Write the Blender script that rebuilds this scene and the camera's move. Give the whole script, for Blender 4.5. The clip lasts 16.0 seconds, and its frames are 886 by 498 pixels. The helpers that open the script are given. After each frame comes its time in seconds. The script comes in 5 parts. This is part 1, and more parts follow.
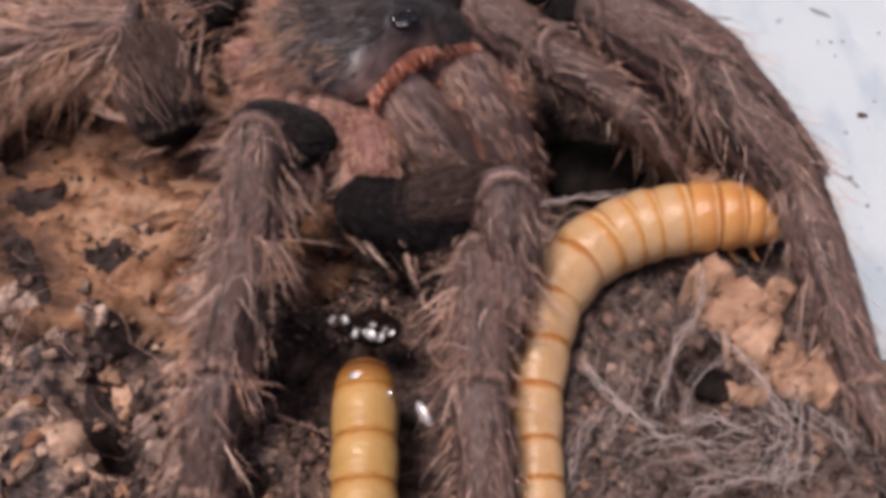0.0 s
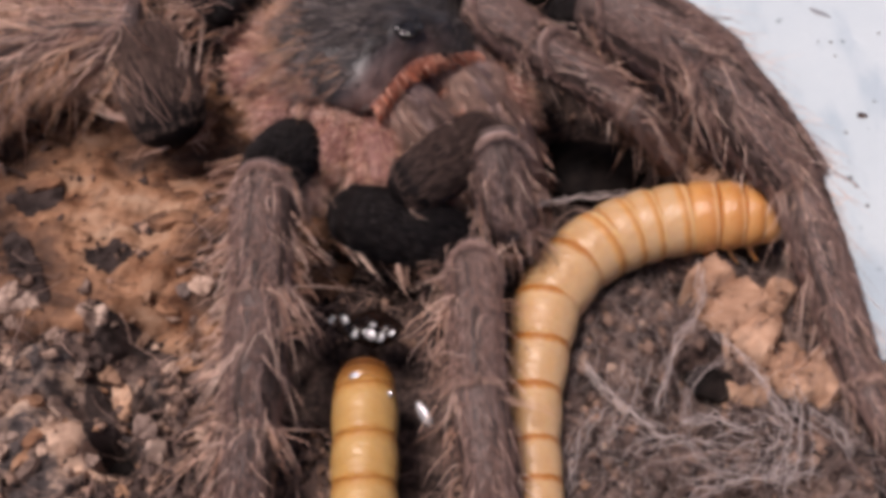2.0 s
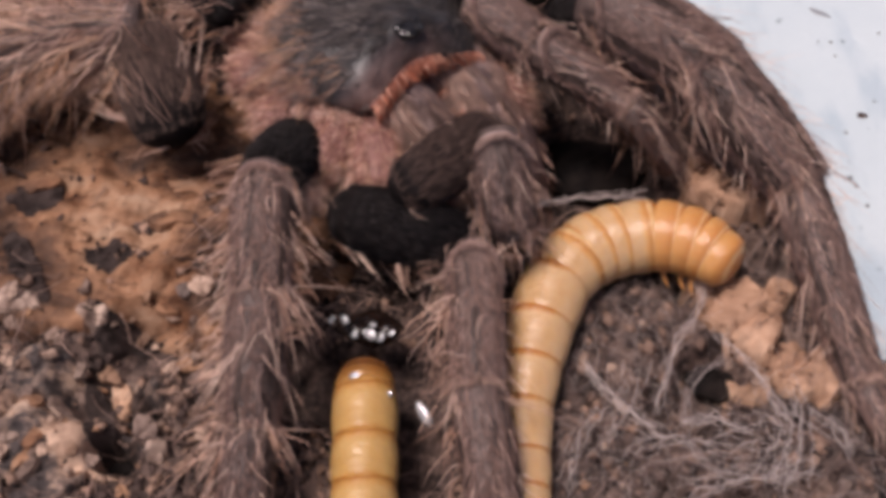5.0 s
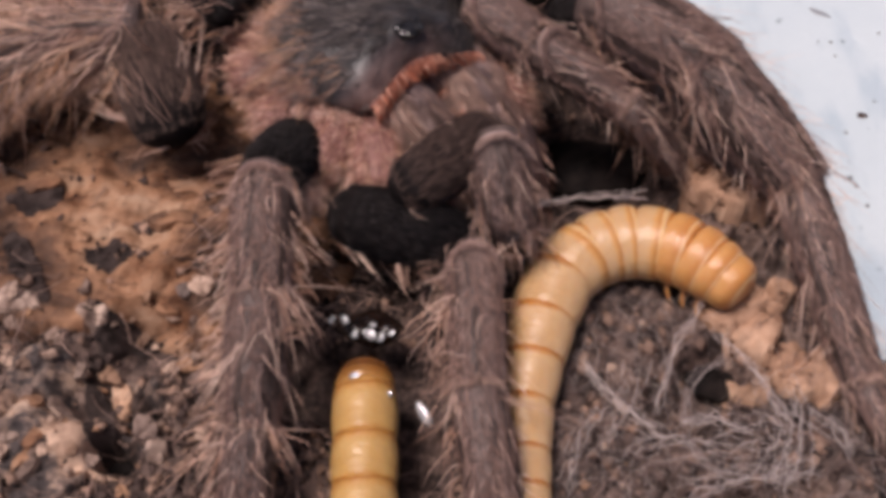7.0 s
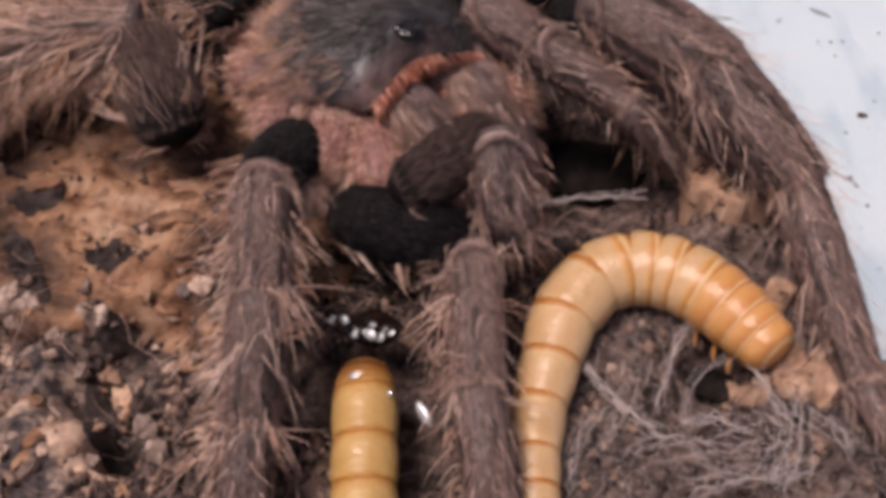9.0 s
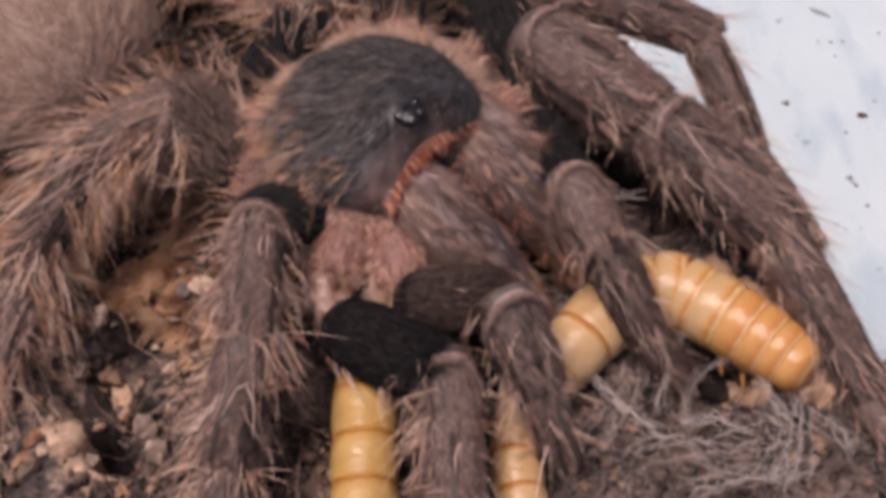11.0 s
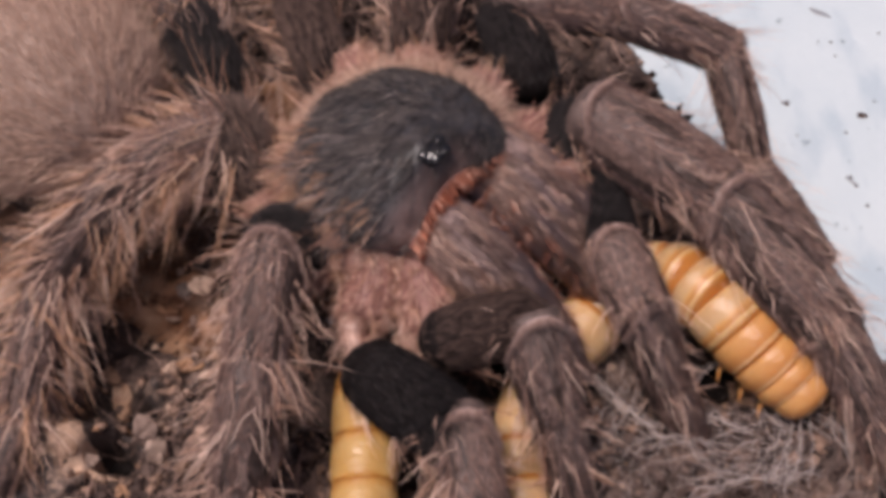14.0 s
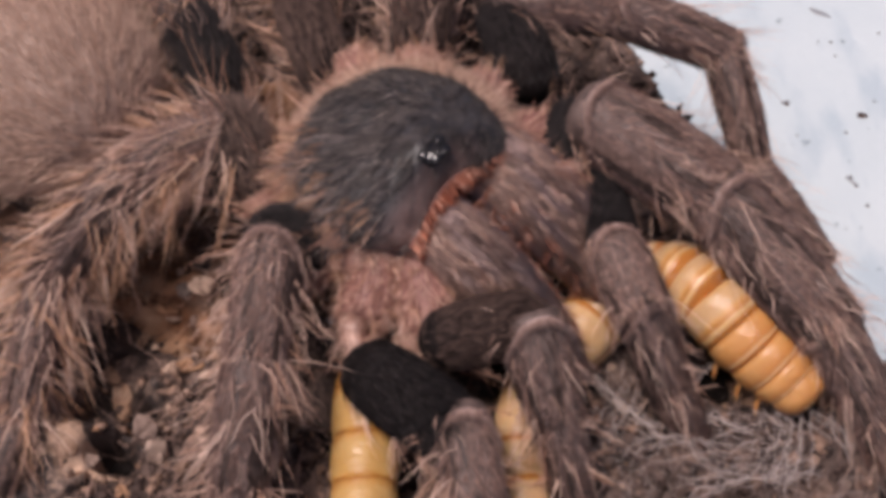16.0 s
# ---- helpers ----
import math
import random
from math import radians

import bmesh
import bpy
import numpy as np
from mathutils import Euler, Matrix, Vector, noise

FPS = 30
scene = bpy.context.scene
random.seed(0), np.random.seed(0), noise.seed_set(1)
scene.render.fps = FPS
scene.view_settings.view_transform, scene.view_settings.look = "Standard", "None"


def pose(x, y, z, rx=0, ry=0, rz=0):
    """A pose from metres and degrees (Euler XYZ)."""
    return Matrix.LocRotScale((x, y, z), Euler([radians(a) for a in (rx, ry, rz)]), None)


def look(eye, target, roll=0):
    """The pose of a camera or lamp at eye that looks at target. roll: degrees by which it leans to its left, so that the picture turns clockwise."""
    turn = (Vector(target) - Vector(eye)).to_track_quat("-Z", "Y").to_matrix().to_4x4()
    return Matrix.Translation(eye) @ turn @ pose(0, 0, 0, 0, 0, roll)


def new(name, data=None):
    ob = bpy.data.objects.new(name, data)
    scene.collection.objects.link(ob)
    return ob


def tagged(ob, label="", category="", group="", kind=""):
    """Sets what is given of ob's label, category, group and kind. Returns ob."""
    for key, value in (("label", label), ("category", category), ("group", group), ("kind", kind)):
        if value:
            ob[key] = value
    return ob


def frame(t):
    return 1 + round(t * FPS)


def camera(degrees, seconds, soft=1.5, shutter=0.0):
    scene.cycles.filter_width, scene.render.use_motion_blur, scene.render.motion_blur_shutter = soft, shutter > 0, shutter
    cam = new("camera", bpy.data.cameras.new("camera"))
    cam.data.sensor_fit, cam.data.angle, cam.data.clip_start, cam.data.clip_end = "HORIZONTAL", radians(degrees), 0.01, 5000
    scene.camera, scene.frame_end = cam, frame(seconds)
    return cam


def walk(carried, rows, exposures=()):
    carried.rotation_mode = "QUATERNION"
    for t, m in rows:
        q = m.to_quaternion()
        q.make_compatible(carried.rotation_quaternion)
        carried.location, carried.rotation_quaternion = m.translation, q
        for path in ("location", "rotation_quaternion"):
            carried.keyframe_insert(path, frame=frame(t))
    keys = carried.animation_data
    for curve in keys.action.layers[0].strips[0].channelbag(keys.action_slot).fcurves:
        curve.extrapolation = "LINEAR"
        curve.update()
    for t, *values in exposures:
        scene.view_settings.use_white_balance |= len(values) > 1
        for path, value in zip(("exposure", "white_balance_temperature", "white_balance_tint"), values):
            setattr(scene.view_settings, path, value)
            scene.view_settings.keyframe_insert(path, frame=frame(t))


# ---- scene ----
# Lengths below are in millimetres unless a helper scales them.
MM = 0.001
cam = camera(40, 16.0, soft=4.9, shutter=0.5)
EYE, AIM = (0, -0.06768, 0.10066), (0, 0, 0.004)
walk(cam, [(0, look(EYE, AIM)), (16.0, look(EYE, AIM))], [(0, 0.36, 6650, 24), (16.0, 0.36, 6650, 24)])

# ---- light: soft daylight from above, a little from one side ----
world = bpy.data.worlds.new("daylight")
scene.world = world
world.use_nodes = True
sky = world.node_tree.nodes.new("ShaderNodeTexSky")
sky.sky_type, sky.sun_disc = "NISHITA", False
sky.air_density, sky.dust_density = 0.5, 3.0
sky.sun_elevation, sky.sun_rotation = radians(73), radians(-106)
world.node_tree.nodes["Background"].inputs["Strength"].default_value = 0.084
world.node_tree.links.new(sky.outputs[0], world.node_tree.nodes["Background"].inputs["Color"])
sun = new("sun", bpy.data.lights.new("sun", "SUN"))
sun.data.energy, sun.data.angle, sun.data.color = 2.8, radians(20), (1, 0.95, 0.88)
sun.matrix_world = look((-0.28, -0.08, 0.955), (0, 0, 0))


# ---- node materials ----
def material(name, rough=0.6, spec=0.4):
    m = bpy.data.materials.new(name)
    m.use_nodes = True
    b = m.node_tree.nodes["Principled BSDF"]
    b.inputs["Roughness"].default_value = rough
    b.inputs["Specular IOR Level"].default_value = spec
    return m, m.node_tree.nodes, m.node_tree.links, b


def ramp(nodes, links, source, stops):
    r = nodes.new("ShaderNodeValToRGB")
    while len(r.color_ramp.elements) < len(stops):
        r.color_ramp.elements.new(0.5)
    for e, (p, c) in zip(r.color_ramp.elements, stops):
        e.position, e.color = p, (*c, 1)
    links.new(source, r.inputs[0])
    return r.outputs[0]


def grain(nodes, links, scale, detail=5, stretch=(1, 1, 1), rough=0.6, turn=0):
    t = nodes.new("ShaderNodeTexCoord")
    mp = nodes.new("ShaderNodeMapping")
    mp.inputs["Scale"].default_value = stretch
    mp.inputs["Rotation"].default_value = (0, 0, radians(turn))
    n = nodes.new("ShaderNodeTexNoise")
    n.inputs["Scale"].default_value, n.inputs["Detail"].default_value = scale, detail
    n.inputs["Roughness"].default_value = rough
    links.new(t.outputs["Object"], mp.inputs[0])
    links.new(mp.outputs[0], n.inputs["Vector"])
    return n.outputs[0]


def mixed(nodes, links, how, a, b, factor=1.0):
    x = nodes.new("ShaderNodeMix")
    x.data_type, x.blend_type = "RGBA", how
    if isinstance(factor, float):
        x.inputs[0].default_value = factor
    else:
        links.new(factor, x.inputs[0])
    links.new(a, x.inputs[6]), links.new(b, x.inputs[7])
    return x.outputs[2]


def bump(nodes, links, bsdf, height, strength, distance):
    n = nodes.new("ShaderNodeBump")
    n.inputs["Strength"].default_value, n.inputs["Distance"].default_value = strength, distance * MM
    links.new(height, n.inputs["Height"])
    links.new(n.outputs[0], bsdf.inputs["Normal"])


def hair_material(name, dark, mid, light, rough=0.55):
    m, n, l, b = material(name, rough, 0.2)
    dark, mid, light = [(q[0] * 1.02, q[1] * 0.985, q[2] * 0.955) for q in (dark, mid, light)]
    g = n.new("ShaderNodeNewGeometry")
    l.new(ramp(n, l, g.outputs["Random Per Island"], [(0, dark), (0.55, mid), (1, light)]), b.inputs["Base Color"])
    return m


def skin_material(name, a, c, scale=900, rough=0.6, spec=0.4):
    m, n, l, b = material(name, rough, spec)
    g = grain(n, l, scale)
    l.new(ramp(n, l, g, [(0.35, a), (0.65, c)]), b.inputs["Base Color"])
    bump(n, l, b, grain(n, l, scale * 4), 0.4, 0.1)
    return m


HAIR = hair_material("brown_setae", (0.22, 0.108, 0.075), (0.54, 0.315, 0.222), (0.86, 0.6, 0.47))
VELVET = hair_material("grey_brown_velvet", (0.155, 0.092, 0.074), (0.275, 0.17, 0.14), (0.45, 0.293, 0.243))
TAN = hair_material("tan_setae", (0.25, 0.12, 0.068), (0.61, 0.35, 0.218), (0.9, 0.62, 0.44))
PINK = hair_material("pinkish_setae", (0.22, 0.1, 0.073), (0.52, 0.3, 0.232), (0.82, 0.58, 0.48))
RUST = hair_material("rust_setae", (0.1, 0.028, 0.018), (0.33, 0.12, 0.075), (0.68, 0.38, 0.28))
BLACKHAIR = hair_material("black_velvet", (0.006, 0.005, 0.0056), (0.0135, 0.0115, 0.0125), (0.055, 0.046, 0.045))
BROWNHAIR = hair_material("dark_brown_velvet", (0.03, 0.02, 0.0175), (0.076, 0.05, 0.043), (0.19, 0.127, 0.105))
SLATE = hair_material("slate_setae", (0.022, 0.02, 0.02), (0.056, 0.051, 0.051), (0.21, 0.175, 0.16))
SOFT = hair_material("soft_brown_setae", (0.2, 0.125, 0.105), (0.36, 0.24, 0.205), (0.58, 0.42, 0.37))
DOWN = hair_material("pale_tan_down", (0.3, 0.185, 0.135), (0.56, 0.38, 0.295), (0.78, 0.59, 0.48))
PALE = hair_material("pale_joint_setae", (0.4, 0.245, 0.19), (0.65, 0.445, 0.36), (0.88, 0.67, 0.56))
# Paler copy of the leg velvet, given to three legs only.
PALER_VELVET = hair_material("paler_brown_velvet", (0.2, 0.122, 0.098), (0.35, 0.225, 0.186), (0.53, 0.36, 0.305))
DUSK = hair_material("dusky_brown_velvet", (0.07, 0.043, 0.036), (0.13, 0.083, 0.07), (0.24, 0.155, 0.13))
# Brighter than real velvet: the jaws' gloss is put into this colour.
GLOSSPALE = hair_material("gloss_pale_velvet", (0.38, 0.265, 0.24), (0.56, 0.415, 0.38), (0.76, 0.6, 0.56))
COMB = hair_material("orange_red_setae", (0.2, 0.045, 0.025), (0.46, 0.125, 0.065), (0.72, 0.3, 0.18))
LIP = skin_material("pale_joint_skin", (0.2, 0.14, 0.12), (0.36, 0.265, 0.235), 1200, 0.6, 0.3)
m, n, l, b = material("creased_pink_skin", 0.34, 0.5)
crease = ramp(n, l, grain(n, l, 330, 5, (1, 1, 2.2), 0.6, 20), [(0.36, (0.1, 0.032, 0.022)), (0.47, (0.32, 0.16, 0.118)), (0.6, (0.55, 0.36, 0.295))])
l.new(crease, b.inputs["Base Color"])
bump(n, l, b, grain(n, l, 330, 5, (1, 1, 2.2), 0.6, 20), 0.9, 1.4)
FLESH = m
GORE = skin_material("dark_red_skin", (0.05, 0.014, 0.01), (0.16, 0.045, 0.03), 700, 0.45, 0.4)
SKIN = skin_material("brown_cuticle", (0.06, 0.04, 0.034), (0.12, 0.082, 0.07))
TANSKIN = skin_material("tan_cuticle", (0.2, 0.13, 0.1), (0.36, 0.25, 0.2))
DARKSKIN = skin_material("black_cuticle", (0.004, 0.003, 0.003), (0.012, 0.009, 0.0085), 900, 0.85, 0.1)
PINKSKIN = skin_material("reddish_cuticle", (0.14, 0.055, 0.045), (0.3, 0.15, 0.12))
REDSKIN = skin_material("rusty_rim", (0.12, 0.04, 0.028), (0.26, 0.11, 0.08), 700, 0.35, 0.5)
SLATELOCK = hair_material("grey_locks", (0.06, 0.054, 0.054), (0.17, 0.15, 0.148), (0.42, 0.36, 0.34))
m, n, l, b = material("slate_carapace", 0.4, 0.4)
tc = n.new("ShaderNodeTexCoord")
sep = n.new("ShaderNodeSeparateXYZ")
l.new(tc.outputs["Object"], sep.inputs[0])
wide = n.new("ShaderNodeMapRange")
wide.inputs["From Min"].default_value, wide.inputs["From Max"].default_value = 0.0042, 0.0088
l.new(sep.outputs[0], wide.inputs["Value"])
slate = ramp(n, l, grain(n, l, 260, 6, (1, 1, 1), 0.6), [(0.35, (0.012, 0.011, 0.012)), (0.65, (0.05, 0.046, 0.048))])
blush = ramp(n, l, grain(n, l, 500, 5), [(0.35, (0.17, 0.088, 0.068)), (0.65, (0.34, 0.2, 0.165))])
side = n.new("ShaderNodeMapRange")
side.inputs["From Min"].default_value, side.inputs["From Max"].default_value = 0.0015, 0.005
side.inputs["To Min"].default_value, side.inputs["To Max"].default_value = 1, 0
l.new(sep.outputs[1], side.inputs["Value"])
both = n.new("ShaderNodeMath")
both.operation = "MULTIPLY"
l.new(wide.outputs[0], both.inputs[0]), l.new(side.outputs[0], both.inputs[1])
l.new(mixed(n, l, "MIX", slate, blush, both.outputs[0]), b.inputs["Base Color"])
bump(n, l, b, grain(n, l, 1600, 6), 0.4, 0.12)
CARAPACE = m
GLOSS = skin_material("glossy_black", (0.004, 0.004, 0.004), (0.012, 0.01, 0.009), 900, 0.08, 0.6)


# ---- mesh helpers ----
def mesh(name, chunks, materials):
    """One mesh out of chunks of (vertices in mm, triangles, material index)."""
    me = bpy.data.meshes.new(name)
    verts = np.concatenate([np.asarray(c[0], float) for c in chunks]) * MM
    base, tris, mats = 0, [], []
    for v, f, k in chunks:
        tris.append(np.asarray(f, int) + base)
        mats.append(np.full(len(f), k, dtype=np.int32))
        base += len(v)
    tris, mats = np.concatenate(tris), np.concatenate(mats)
    n = len(tris)
    me.vertices.add(len(verts))
    me.vertices.foreach_set("co", verts.ravel())
    me.loops.add(3 * n)
    me.loops.foreach_set("vertex_index", tris.ravel().astype(np.int32))
    me.polygons.add(n)
    me.polygons.foreach_set("loop_start", np.arange(0, 3 * n, 3, dtype=np.int32))
    me.polygons.foreach_set("loop_total", np.full(n, 3, dtype=np.int32))
    for m in materials:
        me.materials.append(m)
    me.polygons.foreach_set("material_index", mats)
    me.polygons.foreach_set("use_smooth", np.ones(n, dtype=bool))
    me.update(calc_edges=True)
    me.validate()
    return me


def thing(name, chunks, materials, label, category, group="", kind="", at=(0, 0, 0)):
    ob = new(name, mesh(name, chunks, materials) if chunks else None)
    ob.location = Vector(at) * MM
    return tagged(ob, label, category, group, kind)


def part(name, chunks, materials, parent, label=""):
    ob = new(name, mesh(name, chunks, materials))
    ob.parent = parent
    return tagged(ob, label)


def grid_faces(nu, nv, wrap=False):
    i, j = np.meshgrid(np.arange(nu - 1), np.arange(nv if wrap else nv - 1), indexing="ij")
    a = i * nv + j
    b = i * nv + (j + 1) % nv
    c, d = b + nv, a + nv
    return np.concatenate([np.stack([a, b, c], -1).reshape(-1, 3), np.stack([a, c, d], -1).reshape(-1, 3)])


def sweep(points, radii, sides=10, flat=1.0):
    """A closed tube along points."""
    p = np.asarray(points, float)
    r = np.asarray(radii, float)
    tang = np.gradient(p, axis=0)
    tang /= np.linalg.norm(tang, axis=1)[:, None] + 1e-9
    ref = np.array([0.0, 0, 1]) if abs(tang[0][2]) < 0.9 else np.array([0.0, 1, 0])
    rings = []
    for q, t, k in zip(p, tang, r):
        s = np.cross(t, ref)
        s /= np.linalg.norm(s) + 1e-9
        u = np.cross(s, t)
        ref = u
        ang = np.linspace(0, 2 * np.pi, sides, endpoint=False)[:, None]
        rings.append(q + k * (np.cos(ang) * s + flat * np.sin(ang) * u))
    v = np.concatenate(rings + [p[:1], p[-1:]])
    n = len(p)
    f = grid_faces(n, sides, True)
    k = np.arange(sides)
    cap0 = np.stack([np.full(sides, n * sides), (k + 1) % sides, k], -1)
    o = (n - 1) * sides
    cap1 = np.stack([np.full(sides, n * sides + 1), o + k, o + (k + 1) % sides], -1)
    return v, np.concatenate([f, cap0, cap1])[:, ::-1]


def hairs(roots, ways, lengths, width, bend):
    """Tapered, bent hairs with three sides. All arrays have a row for each hair."""
    n = len(roots)
    ways = ways / (np.linalg.norm(ways, axis=1)[:, None] + 1e-9)
    side = np.cross(ways, RNG.normal(size=(n, 3)))
    side /= np.linalg.norm(side, axis=1)[:, None] + 1e-9
    up = np.cross(ways, side)
    L = lengths[:, None]
    w = np.broadcast_to(np.asarray(width, float), (n,))[:, None]
    wave = side * RNG.normal(size=(n, 1)) * 0.03
    v = np.empty((n, 10, 3))
    for k in range(3):
        ring = math.cos(k * 2.094) * side + math.sin(k * 2.094) * up
        v[:, k] = roots + ring * w * 0.5
        v[:, 3 + k] = roots + (ways * 0.35 + bend * 0.06 + wave) * L + ring * w * 0.42
        v[:, 6 + k] = roots + (ways * 0.68 + bend * 0.25 - wave) * L + ring * w * 0.3
    v[:, 9] = roots + (ways * 0.93 + bend * 0.55) * L
    f = [(a + i, a + (i + 1) % 3, a + 3 + (i + 1) % 3) for a in (0, 3) for i in range(3)]
    f += [(a + i, a + 3 + (i + 1) % 3, a + 3 + i) for a in (0, 3) for i in range(3)]
    f = np.array(f + [(6, 7, 9), (7, 8, 9), (8, 6, 9)])
    return v.reshape(-1, 3), (f[None] + 10 * np.arange(n)[:, None, None]).reshape(-1, 3)


def spikes(roots, ways, lengths, width, bend):
    """Short straight hairs: slim three-sided cones."""
    n = len(roots)
    ways = ways / (np.linalg.norm(ways, axis=1)[:, None] + 1e-9)
    side = np.cross(ways, RNG.normal(size=(n, 3)))
    side /= np.linalg.norm(side, axis=1)[:, None] + 1e-9
    up = np.cross(ways, side)
    w = np.broadcast_to(np.asarray(width, float), (n,))[:, None]
    v = np.empty((n, 4, 3))
    for k in range(3):
        v[:, k] = roots + (math.cos(k * 2.094) * side + math.sin(k * 2.094) * up) * w * 0.5
    v[:, 3] = roots + (ways + bend * 0.3) * lengths[:, None]
    f = np.array([(0, 1, 3), (1, 2, 3), (2, 0, 3)])
    return v.reshape(-1, 3), (f[None] + 4 * np.arange(n)[:, None, None]).reshape(-1, 3)


def dome(rx, ry, rz, low, nu=40, nv=56, shape=None):
    a = np.linspace(0, 1, nu)[:, None]
    q = np.linspace(0, 2 * np.pi, nv, endpoint=False)[None]
    rr = np.sin(a * np.pi)
    x, y = rx * rr * np.cos(q), ry * rr * np.sin(q)
    zc = np.cos(a * np.pi)
    z = np.where(zc > 0, rz * zc, low * zc) + 0 * q
    v = np.stack([x, y, z], -1)
    if shape:
        v = shape(v)
    return v.reshape(-1, 3), grid_faces(nu, nv, True)[:, ::-1]


RNG = np.random.default_rng(7)
TABLE = np.random.default_rng(3).random((64, 64))


def noise2(x, y):
    xi, yi = np.floor(x).astype(int), np.floor(y).astype(int)
    fx, fy = x - xi, y - yi
    fx, fy = fx * fx * (3 - 2 * fx), fy * fy * (3 - 2 * fy)
    g = lambda a, b: TABLE[a % 64, b % 64]
    return (g(xi, yi) * (1 - fx) + g(xi + 1, yi) * fx) * (1 - fy) + (g(xi, yi + 1) * (1 - fx) + g(xi + 1, yi + 1) * fx) * fy


def fbm(x, y, octaves=4):
    s, a, t = 0, 0.5, 0
    for o in range(octaves):
        s, t = s + a * noise2(x * 2 ** o + 17 * o, y * 2 ** o + 5 * o), t + a
        a *= 0.55
    return s / t - 0.5


def step(a, b, x):
    t = np.clip((x - a) / (b - a), 0, 1)
    return t * t * (3 - 2 * t)


# ---- the tub: white plastic floor and sides ----
m, n, l, b = material("scuffed_white_plastic", 0.45, 0.4)
cloud = ramp(n, l, grain(n, l, 60, 6), [(0.3, (0.435, 0.505, 0.53)), (0.7, (0.5, 0.56, 0.575))])
dust = ramp(n, l, grain(n, l, 420, 3, (1, 1, 1), 0.5), [(0.27, (0.25, 0.27, 0.3)), (0.33, (1, 1, 1))])
smear = ramp(n, l, grain(n, l, 130, 4, (1, 0.4, 1), 0.55, 35), [(0.38, (0.72, 0.78, 0.84)), (0.5, (1, 1, 1))])
l.new(mixed(n, l, "MULTIPLY", mixed(n, l, "MULTIPLY", cloud, dust, 0.6), smear, 0.7), b.inputs["Base Color"])
bump(n, l, b, grain(n, l, 350, 7), 0.5, 0.6)
WHITE = m


def box(x0, x1, y0, y1, z0, z1):
    v = [(x, y, z) for x in (x0, x1) for y in (y0, y1) for z in (z0, z1)]
    return v, [(0, 1, 3), (0, 3, 2), (4, 6, 7), (4, 7, 5), (0, 4, 5), (0, 5, 1), (2, 3, 7), (2, 7, 6), (0, 2, 6), (0, 6, 4), (1, 5, 7), (1, 7, 3)]


def flat_box(name, dims, label, category):
    ob = thing(name, [(*box(*dims), 0)], [WHITE], label, category, kind="structure")
    ob.data.polygons.foreach_set("use_smooth", np.zeros(12, dtype=bool))


flat_box("floor", (-160, 160, -180, 180, -12, -7), "scuffed white plastic floor of the tub", "floor")
flat_box("wall_north", (-160, 160, 180, 184, -12, 60), "plain white plastic side of the tub", "wall")
flat_box("wall_south", (-160, 160, -184, -180, -12, 60), "plain white plastic side of the tub", "wall")
flat_box("wall_east", (160, 164, -184, 184, -12, 60), "plain white plastic side of the tub", "wall")
flat_box("wall_west", (-164, -160, -184, 184, -12, 60), "plain white plastic side of the tub", "wall")

# ---- the ground: dark fibrous soil with hollows ----
EDGE_A, EDGE_B = np.array((21.2, 33.1)), np.array((41.6, -9))
PITS = [((-4.4, -13.2), 7, 6), ((16, 13.9), 8, 6.5), ((-27.6, -7.6), 3.6, 4.0), ((-31.9, -13.2), 4, 4.5),
        ((25.4, -11.9), 3.3, 6), ((-27.8, -15.6), 2.3, 5.0), ((-12, -11.5), 4.5, 7), ((-29.4, -20.2), 1.9, 6.5), ((-8.5, 10.8), 11, 5), ((-1.2, -19.6), 4, 5)]


def soil_height(x, y):
    d = EDGE_B - EDGE_A
    d = d / np.linalg.norm(d)
    far = (x - EDGE_A[0]) * -d[1] + (y - EDGE_A[1]) * d[0]
    far = np.where(x > EDGE_B[0] - 3, np.maximum(y - EDGE_B[1] + 1.5, 0) * 0.9 - 1.2 + far * 0, far)
    far = far + 2.2 * fbm(x * 0.25, y * 0.25)
    h = 0.7 + 2.4 * fbm(x * 0.09 + 3, y * 0.09) + 2.2 * fbm(x * 0.4, y * 0.4, 5) + 1.3 * fbm(x * 1.5, y * 1.5, 3)
    h = h - 3.2 * step(0.08, 0.2, fbm(x * 0.3 + 40, y * 0.3 + 11, 4))
    for (px, py), r, deep in PITS:
        h = h - deep * np.exp(-(((x - px) ** 2 + (y - py) ** 2) / (r * r)) ** 1.8)
    h = np.maximum(h, -6.3 + 0.8 * fbm(x, y, 2))
    return h * (1 - step(-2.0, 1.0, far)) - 8.5 * step(-1.5, 2.5, far)


SURFACES = []


def top_height(x, y):
    """The top of soil and bark."""
    z = soil_height(x, y)
    for height, (cx, cy) in SURFACES:
        z = np.maximum(z, height(x - cx, y - cy))
    return z


def sheet(height, x0, x1, y0, y1, pitch):
    xs, ys = np.arange(x0, x1, pitch), np.arange(y0, y1, pitch)
    x, y = np.meshgrid(xs, ys, indexing="ij")
    return np.stack([x, y, height(x, y)], -1).reshape(-1, 3), grid_faces(len(xs), len(ys))[:, ::-1]


